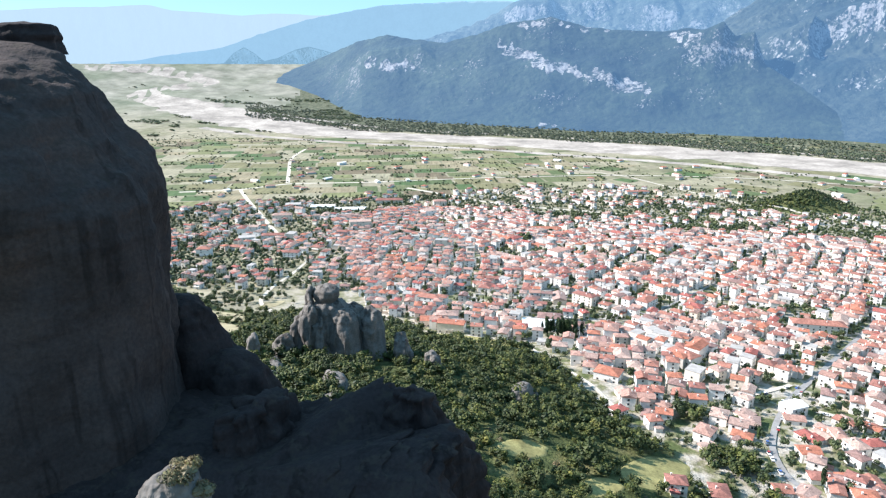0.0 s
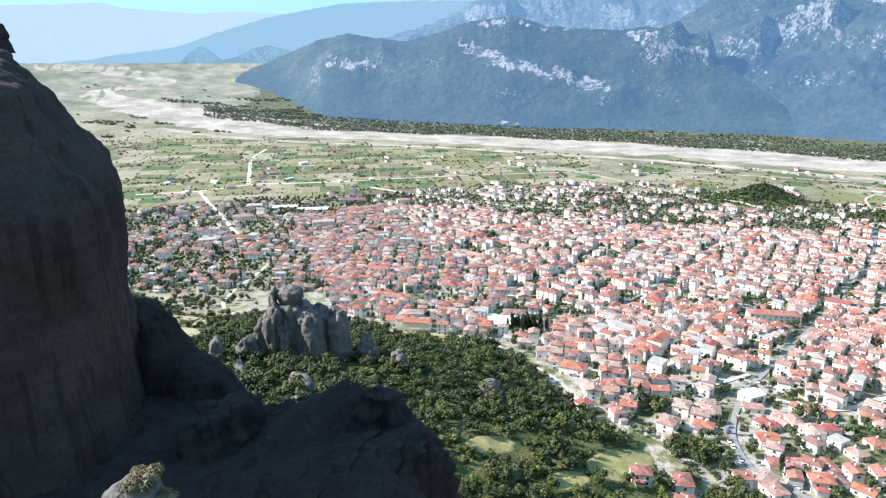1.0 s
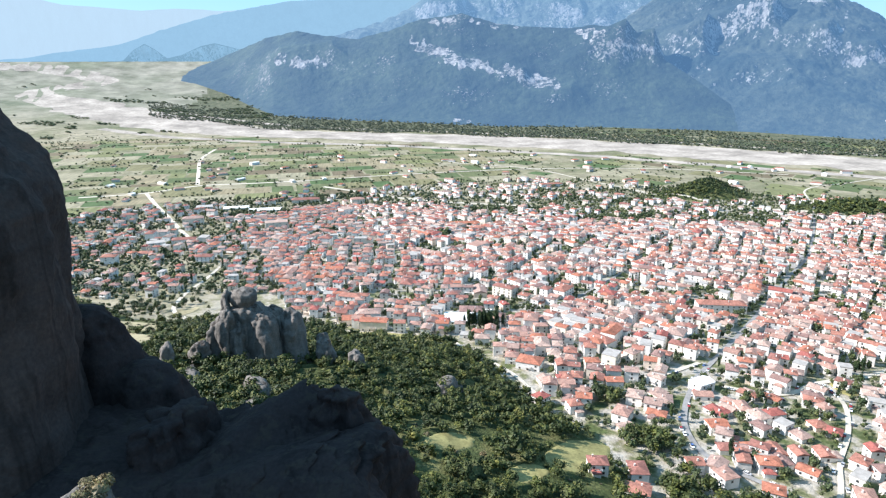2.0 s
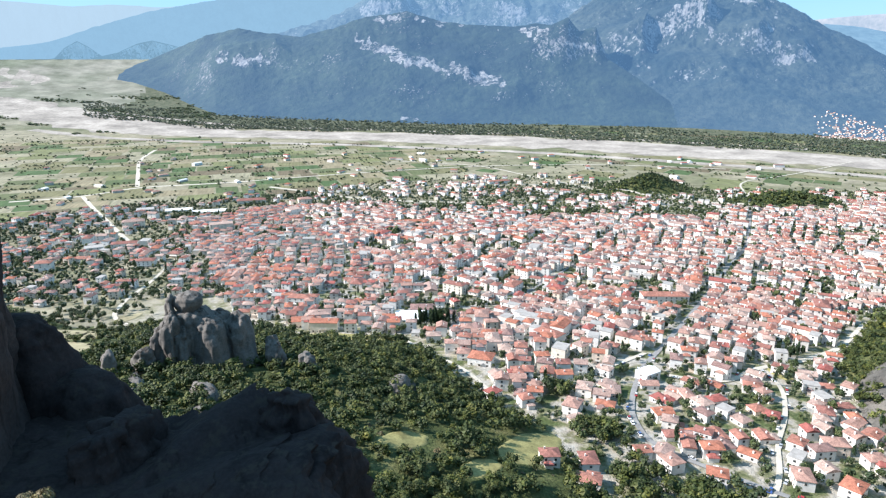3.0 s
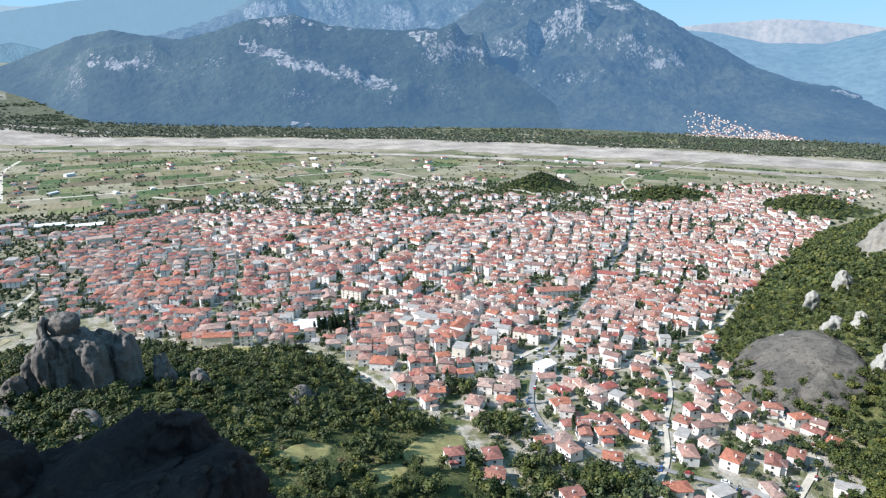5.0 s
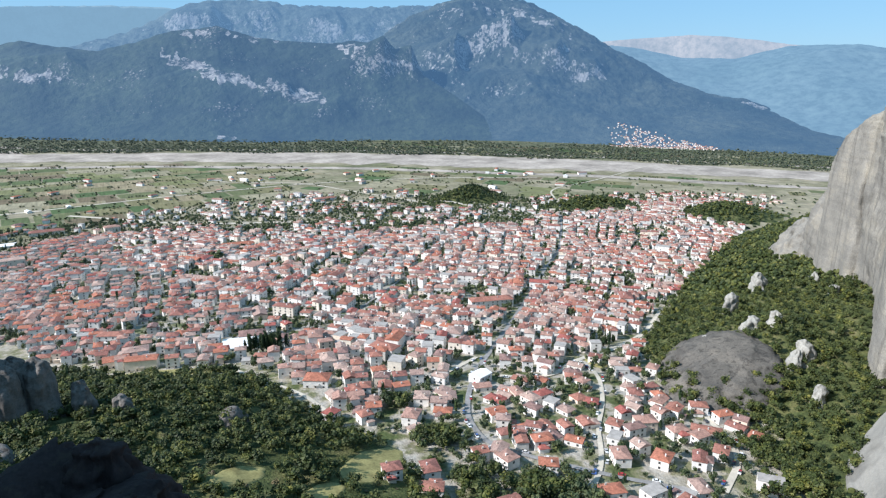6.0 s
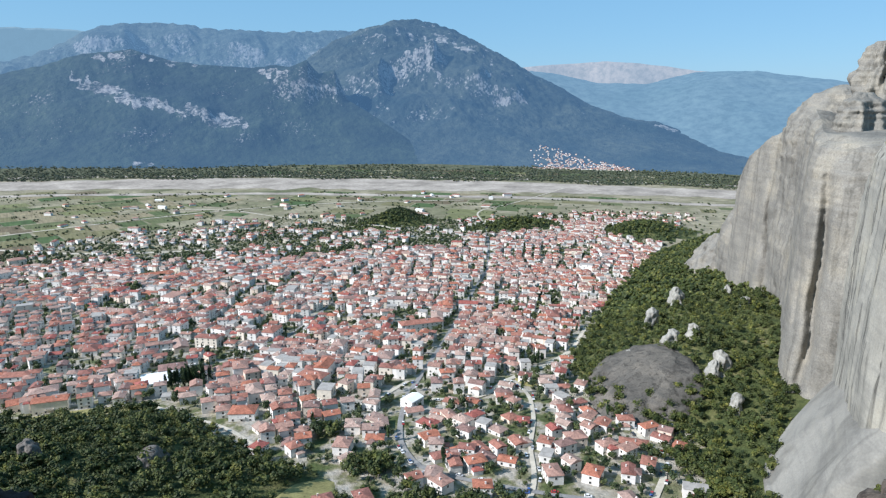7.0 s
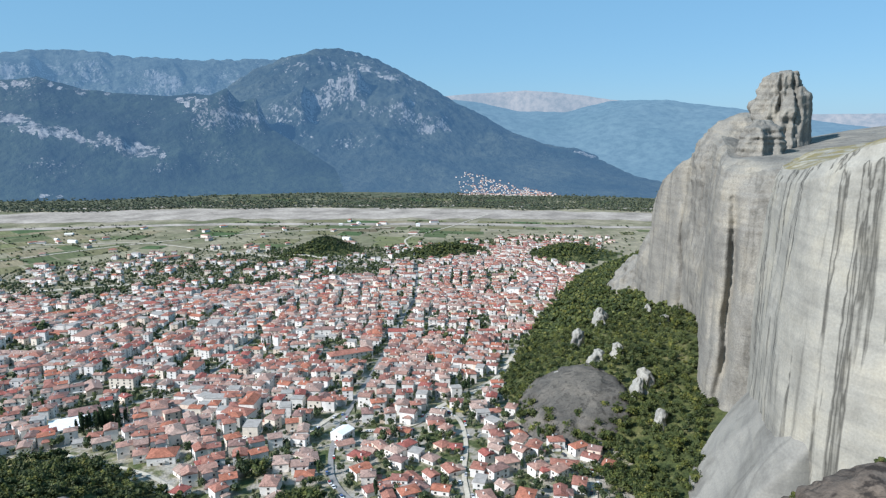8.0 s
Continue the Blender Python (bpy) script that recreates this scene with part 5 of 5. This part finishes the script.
def tree_spots():
    out = []
    tree = KDTree(len(HOUSES))
    for n, h in enumerate(HOUSES):
        tree.insert((h[0], h[1], 0), n)
    tree.balance()

    def clear(x, y, margin):
        """Where no house stands."""
        free = []
        for a, b in zip(x, y):
            ok = True
            for p, n, dist in tree.find_range((a, b, 0), 34):
                h = HOUSES[n]
                c, s = math.cos(h[3]), math.sin(h[3])
                u, v = (a - h[0]) * c + (b - h[1]) * s, (b - h[1]) * c - (a - h[0]) * s
                if abs(u) < h[4] / 2 + margin and abs(v) < h[5] / 2 + margin:
                    ok = False
                    break
            free.append(ok)
        return np.array(free, bool)

    # oak woods on the near hill
    x, y, q = scatter(-420, 190, 185, 740, 5.6, 1)
    ok = within(x, y, HILL_L) & (gap(x, y, TOE_L) > 2) & (near_road(x, y) > 2.5)
    ok &= ~within(x, y, [(14, 60), (14, 176), (-14, 200), (-60, 206), (-50, 235), (-110, 245), (-400, 260), (-400, 60)])
    for bx, by, rad in ROCK_SPOTS:
        ok &= np.hypot(x - bx, y - by) > rad * 0.8
    grassy = np.zeros(len(x), bool)
    for bx, by, rx, ry, turn in BARE:
        a = radians(turn)
        u, v = (x - bx) * math.cos(a) + (y - by) * math.sin(a), (y - by) * math.cos(a) - (x - bx) * math.sin(a)
        grassy |= (u / rx) ** 2 + (v / ry) ** 2 < 1
    thin = ((x < -140) & (y > 400)) | ((y < 300) & (x > 20) & (lump(x / 30, y / 30, 8) > 0.1))
    ok &= ~grassy & (q < np.where(thin, 0.62, 0.94))
    x, y, q, thin = x[ok], y[ok], q[ok], thin[ok]
    ok = clear(x, y, 2)
    out += [(a, b, ("shrub" if c * 17 % 1 < 0.6 else "dry_shrub") if t and c * 7 % 1 < 0.6 else "oak", 0.5 + 0.95 * (c * 13 % 1) ** 1.5) for a, b, c, t in zip(x[ok], y[ok], q[ok], thin[ok])]
    # woods below the cliff
    x, y, q = scatter(230, 1250, 90, 860, 6.2, 2)
    ok = within(x, y, HILL_R) & (gap(x, y, TOE_R) > 1) & (gap(x, y, TOE_R) < 270) & (near_road(x, y) > 2.5)
    for poly in CLIFF_FEET:
        ok &= ~within(x, y, poly)
    for bx, by, rad in ROCK_SPOTS:
        ok &= np.hypot(x - bx, y - by) > rad * 0.8
    ok &= (q < 0.97 + 0.35 * lump(x / 35, y / 35, 3.0))
    x, y, q = x[ok], y[ok], q[ok]
    ok = clear(x, y, 2)
    pale = np.where(np.hypot(x, y) < 520, 0.22, 0.5) + 0.6 * lump(x / 45, y / 45, 6.0)
    out += [(a, b, "maquis" if c * 29 % 1 < p else "oak", 0.62 + 0.85 * (c * 13 % 1) ** 1.4) for a, b, c, p in zip(x[ok], y[ok], q[ok], pale[ok])]
    # gardens and streets
    x, y, q = scatter(-520, 1250, 190, 1350, 7.8, 3)
    x = np.concatenate([x, [g[0] for g in GAPS]])
    y = np.concatenate([y, [g[1] for g in GAPS]])
    q = np.concatenate([q, np.linspace(0, 1, len(GAPS)) * 7.13 % 1])
    low = (y < 380) & (x < 340)
    ok = (within(x, y, TOWN) | within(x, y, SUBURB)) & ~within(x, y, HILL_L) & ~within(x, y, HILL_R) & (near_road(x, y) > 2) & (q < np.where(low, 0.97, 0.78 + 0.55 * lump(x / 60, y / 60, 2.0)))
    x, y, q = x[ok], y[ok], q[ok]
    ok = clear(x, y, 1.6)
    out += [(a, b, "cypress" if c * 31 % 1 < 0.05 else "garden", 0.45 + 0.95 * (c * 13 % 1) ** 1.6) for a, b, c in zip(x[ok], y[ok], q[ok])]
    out += [(*polar(-25.6 + k, 80 + j), "dry_shrub" if n != 2 else "shrub", s) for n, (k, j, s) in enumerate(((1.6, -1.5, 1.3), (0.4, -2, 1.0), (-3.6, -5, 0.7), (2.6, -2.5, 1.0), (1.0, 1, 0.8)))]
    # small stands: cypresses by the market, trees along the railway, woods on the mounds
    rnd = random.Random(8)
    for cx, cy, sx, sy, n, kind, lo, hi in ((90, 460, 13, 8, 34, "cypress", 1.2, 1.8), (95, 731, 7, 9, 14, "garden", 1.5, 2.4), (321, 362, 10, 7, 20, "cypress", 0.7, 1.1), (143, 343, 6, 6, 8, "oak", 1.1, 1.6), (68, 274, 3, 3, 2, "oak", 1.5, 1.8), (173, 234, 10, 10, 22, "oak", 1.0, 1.7), (530, 930, 42, 38, 560, "cypress", 0.5, 0.85), (484, 915, 46, 28, 200, "oak", 0.7, 1.1), (662, 795, 56, 28, 340, "oak", 0.9, 1.4),
                                            (800, 655, 50, 42, 300, "oak", 0.9, 1.4), (170, 868, 60, 7, 60, "garden", 1.0, 1.6), (300, 800, 70, 6, 60, "garden", 1.0, 1.5), (-215, 700, 10, 16, 14, "garden", 1.2, 1.8), (-185, 540, 45, 26, 70, "garden", 0.6, 1.3), (305, 205, 20, 16, 70, "oak", 0.7, 1.4), (288, 178, 14, 14, 40, "oak", 0.7, 1.4), (318, 235, 10, 12, 26, "oak", 0.7, 1.2), (-250, 590, 60, 40, 110, "garden", 0.6, 1.4), (-230, 540, 60, 30, 70, "shrub", 0.7, 1.5), (-188, 470, 60, 36, 90, "shrub", 0.5, 1.2), (-180, 450, 60, 40, 50, "dry_shrub", 0.5, 1.0), (147, 294, 9, 14, 26, "oak", 0.9, 1.5), (-20, 985, 40, 12, 40, "garden", 1.0, 1.6), (150, 250, 14, 20, 30, "oak", 0.9, 1.5), (185, 215, 12, 14, 26, "garden", 1.0, 1.6)):
        k = float(np.interp(math.hypot(cx, cy), REACH, STRETCH))
        for _ in range(n):
            a, b = rnd.gauss(cx, sx * 0.6) * k, rnd.gauss(cy, sy * 0.6) * k
            if clear(np.array([a]), np.array([b]), 1)[0]:
                out.append((a, b, kind, rnd.uniform(lo, hi)))
    return out


CLIFF_FEET = [outs([(578, 388), (545, 330), (500, 275), (440, 236), (388, 192), (330, 170), (300, 158), (276, 130), (262, 90), (262, 0), (900, 0), (900, 420), (700, 425)])]


def build_trees():
    spots_ = sorted(tree_spots(), key=lambda s: math.hypot(s[0], s[1]))
    z = land(np.array([s[0] for s in spots_]), np.array([s[1] for s in spots_]))
    rnd = random.Random(3)
    words = {"oak": ("tree", "leafy oak on the wooded hillside"), "garden": ("tree", "small green garden tree between houses"), "cypress": ("cypress", "slender dark green cypress tree"), "shrub": ("shrub", "low green shrub on the slope"), "dry_shrub": ("shrub", "grey-brown dry bush on the rock"), "maquis": ("tree", "low yellow-green evergreen tree on the slope")}
    rest = {k: FastBag() for k in KINDS}
    near = next(o for o in scene.objects if o.name == "rock_spur")
    skin = BVHTree.FromPolygons([v.co for v in near.data.vertices], [p.vertices for p in near.data.polygons])
    for n, ((x, y, kind, s), h) in enumerate(zip(spots_, z)):
        if math.hypot(x, y) < 100:
            spur = skin.ray_cast((x, y, 300), (0, 0, -1))[0]
            h = spur.z if spur else h
        turn = rnd.uniform(0, 360)
        if n < 300:
            tree = tagged(new(words[kind][0]), words[kind][1], words[kind][0], "trees near the town")
            tree.matrix_basis = pose(x, y, float(h) - 0.2, 0, 0, turn) @ Matrix.Diagonal((s, s, s * rnd.uniform(0.85, 1.2), 1))
            part("trunk", TRUNKS[kind], tree)
            part("crown", NEAR_CROWNS[kind][n % 5], tree)
            continue
        v, f = FAR_CROWNS[kind][n % 5] if math.hypot(x, y) < 700 else TINY_CROWNS[kind][n % 5]
        a = radians(turn)
        R = np.array(((math.cos(a), -math.sin(a), 0), (math.sin(a), math.cos(a), 0), (0, 0, rnd.uniform(0.85, 1.2)))) * s
        rest[kind].add(v @ R.T + (x, y, float(h) - 0.2), f, 0)
    names = {"oak": ("woods", "oak woods on the hillsides"), "garden": ("garden_trees", "green garden trees between the houses"), "cypress": ("cypresses", "dark cypress trees in the town"), "shrub": ("shrubs", "low shrubs on the open slope"), "dry_shrub": ("dry_shrubs", "dry brown bushes on the open slope"), "maquis": ("maquis", "yellow-green evergreen scrub below the cliff")}
    for k, bag in rest.items():
        if bag.n:
            thing(names[k][0], bag.mesh(names[k][0], [KINDS[k][5]]), names[k][1], "trees", kind="stuff")
    # hedges and scrub over the plain, the wooded far bank
    far, willows = FastBag(), FastBag()
    r = np.random.RandomState(12)
    n = 30000
    a, q = r.uniform(-32, 62, n), r.uniform(0, 1, n)
    rad = 900 + 1950 * q ** 0.8
    x, y = rad * np.sin(np.radians(a)), rad * np.cos(np.radians(a))
    d = gap(x, y, RIVER)
    beyond = (x * 0.4 + y) > (np.interp(x, [p[0] for p in RIVER], [p[1] for p in RIVER]) + 0.4 * x)
    lines = np.minimum(np.abs(lump(x / 120, y / 90, 3.0)), np.abs(lump(x / 150 + 7, y / 100, 6.0)))
    bank = beyond & (d > 140) & (d < 330 + 120 * lump(x / 200, y / 200, 1.0))
    keep = (beyond | (d > 330)) & (d > 135) & ~within(x, y, TOWN) & ((lines < 0.010) | (r.rand(n) < 0.055) | (bank & (r.rand(n) < 0.9)))
    for px, py, big in zip(x[keep], y[keep], bank[keep]):
        v, f = TINY_CROWNS["garden"][int(r.randint(5))]
        s = r.uniform(0.45, 0.9) * (1.25 if big else 1.0)
        (willows if big else far).add(v * (s * 1.5, s * 1.5, s) + (px, py, land_at(px, py) - 0.8), f, 0)
    # woods up the valley
    a, q = r.uniform(-29, -7, 9000), r.uniform(0, 1, 9000)
    rad = 2700 + 1400 * q ** 1.3
    x, y = rad * np.sin(np.radians(a)), rad * np.cos(np.radians(a))
    keep = (lump(x / 260, y / 120, 5.0) + 0.5 * lump(x / 70, y / 40, 2.0) > 0.16 - 0.02 * (a + 18) + np.clip((rad - 3250) / 2500, 0, 1)) & (gap(x, y, RIVER) > 150) & (gap(x, y, [(-1236, 3232), (-1540, 3456), (-1491, 3719), (-1347, 3901), (-1444, 4007), (-1750, 4089)]) > 95)
    for px, py in zip(x[keep], y[keep]):
        v, f = TINY_CROWNS["garden"][int(r.randint(5))]
        s = r.uniform(0.7, 1.5)
        far.add(v * (s * 2.2, s * 1.6, s) + (px, py, land_at(px, py) - 0.8), f, 0)
    for p, q, k0, k1 in HEDGES:
        p, q = np.array(p), np.array(q)
        k = k0
        while k < k1:
            x, y, z = p + (q - p) * k + (r.normal() * 1.5, r.normal() * 1.5, 0)
            v, f = TINY_CROWNS["garden"][int(r.randint(5))]
            s = r.uniform(0.45, 1.0)
            far.add(v * (s * 1.4, s * 1.4, s) + (x, y, z - 0.8), f, 0)
            k += r.uniform(4, 11) / np.linalg.norm(q - p)
    river = np.array(RIVER)
    for _ in range(9000):
        k = r.uniform(2, 12)
        p = river[int(k)] + (river[int(k) + 1] - river[int(k)]) * (k % 1)
        away = p / np.hypot(*p)
        px, py = p + away * (140 + 430 * r.rand() ** 1.15 + 40 * math.sin(k * 5))
        if float(lump(px / 130, py / 60, 9.0) + 0.6 * lump(px / 45, py / 30, 4.0)) < r.uniform(-0.7, -0.05):
            continue
        v, f = TINY_CROWNS["garden"][int(r.randint(5))]
        s = r.uniform(0.6, 1.45)
        willows.add(v * (s * 1.4, s * 1.4, s) + (px, py, land_at(px, py) - 0.8), f, 0)
    thing("bank_trees", willows.mesh("bank_trees", [LEAF_WILLOW]), "grey-green willows and poplars along the river", "trees", kind="stuff")
    thing("plain_trees", far.mesh("plain_trees", [LEAF_TOWN]), "hedgerow trees and scrub over the valley plain", "trees", kind="stuff")


build_trees()


# ---- open grass on the slopes ----
def build_meadows():
    yards = [(*out_xy(-146, 528), 15, 8, 60), (*out_xy(305, 330), 14, 6, 60)]
    for bx, by, rx, ry, turn in BARE + yards:
        sandy = (bx, by, rx, ry, turn) in yards or bx < -150
        a, rings, verts = radians(turn), 9, []
        for i in range(rings):
            for j in range(40):
                t, k = 2 * math.pi * j / 40, 0.02 + 1.05 * i / (rings - 1)
                k *= 1 + 0.22 * float(lump(math.cos(t) * 1.7 + bx, math.sin(t) * 1.7, by)) * (i / rings)
                u, v = rx * k * math.cos(t), ry * k * math.sin(t)
                verts.append((bx + u * math.cos(a) - v * math.sin(a), by + u * math.sin(a) + v * math.cos(a)))
        v = np.array(verts)
        z = land(v[:, 0], v[:, 1])
        z = z + fbm(v[:, 0] / 40, v[:, 1] / 40, 0, 3) * np.clip(z * 0.12, 0, 3.0) + 0.5 - 0.9 * np.repeat(np.arange(rings) == rings - 1, 40)
        thing("ground_meadow", mesh_of("meadow", np.column_stack([v, z]).tolist(), grid_faces(rings, 40, True), [STRAW if sandy else GRASS], None, True), "dry straw-coloured clearing" if sandy else "patch of dry yellow-green grass on the slope", "clearing" if sandy else "meadow", kind="structure")


build_meadows()


# ---- parked cars ----
def build_cars():
    body = Bag()
    ring = [(-2.05, 0.35), (-2.1, 0.75), (-1.3, 0.92), (1.0, 0.95), (2.0, 0.8), (2.1, 0.4)]
    body.add([(x, y, z) for y in (-0.82, 0.82) for x, z in ring], [tuple(range(6)), tuple(range(11, 5, -1))] + [(j, (j + 1) % 6 + 0, (j + 1) % 6 + 6, j + 6)[::-1] for j in range(6)], 0)
    cabin = Bag()
    ring = [(-1.5, 0.9), (-1.0, 1.42), (0.5, 1.45), (1.15, 0.92)]
    cabin.add([(x, y * (0.72 if z > 1 else 0.8), z) for y in (-1, 1) for x, z in ring], [(0, 1, 2, 3), (7, 6, 5, 4), (0, 4, 5, 1), (1, 5, 6, 2), (2, 6, 7, 3)], [1, 1, 1, 0, 1])
    wheel = Bag()
    wheel.add([(0.31 * math.cos(a * math.pi / 4), y, 0.31 * math.sin(a * math.pi / 4)) for y in (-0.1, 0.1) for a in range(8)], [tuple(range(8)), tuple(range(15, 7, -1))] + [(j, j + 8, (j + 1) % 8 + 8, (j + 1) % 8) for j in range(8)], 0)
    meshes = body.mesh("car_body", [CAR_PAINT]), cabin.mesh("car_cabin", [CAR_PAINT, PANE]), wheel.mesh("car_wheel", [TYRE])
    rnd, first = random.Random(17), None
    for width, hard, line in ROADS:
        for (ax, ay), (bx, by) in zip(line, line[1:]):
            length = math.hypot(bx - ax, by - ay)
            s = 4.0
            while s < length - 4:
                x, y = ax + (bx - ax) * s / length, ay + (by - ay) * s / length
                s += rnd.uniform(6, 26)
                if math.hypot(x, y) > 480 or x < 120:
                    continue
                head = math.atan2(by - ay, bx - ax)
                side = rnd.choice((-1, 1)) * (width / 2 + 0.5)
                x, y = x - math.sin(head) * side, y + math.cos(head) * side
                m = pose(x, y, land_at(x, y) + 0.35) @ Matrix.Rotation(head, 4, "Z")
                if first:
                    copy_thing(first, m)
                    continue
                first = tagged(new("car"), "small car parked at the roadside", "car", "cars along the lanes")
                first.matrix_basis = m
                part("body", meshes[0], first)
                part("cabin", meshes[1], first)
                for wx, wy in ((-1.25, -0.75), (-1.25, 0.75), (1.3, -0.75), (1.3, 0.75)):
                    part("wheel", meshes[2], first, pose(wx, wy, 0.31))


build_cars()


# ---- shrubs on the bare brow ----
def build_brow_shrubs():
    brow = next(o for o in scene.objects if o.name == "rock_brow")
    skin = BVHTree.FromPolygons([v.co for v in brow.data.vertices], [p.vertices for p in brow.data.polygons])
    rnd = random.Random(31)
    for n in range(34):
        a, r = rnd.uniform(68, 84), rnd.uniform(82, 128)
        x, y = polar(a, r)
        hit = skin.ray_cast((x, y, 300), (0, 0, -1))
        if hit[0] is None or hit[1].z < 0.35:
            continue
        s = rnd.uniform(0.22, 0.6)
        shrub = tagged(new("shrub"), "small dry shrub on bare rock", "shrub", "shrubs on the brow")
        shrub.matrix_basis = pose(x, y, hit[0].z - 0.15, 0, 0, rnd.uniform(0, 360)) @ Matrix.Diagonal((s, s, s, 1))
        part("trunk", TRUNKS["shrub"], shrub)
        part("crown", NEAR_CROWNS["shrub"][n % 5], shrub)


build_brow_shrubs()
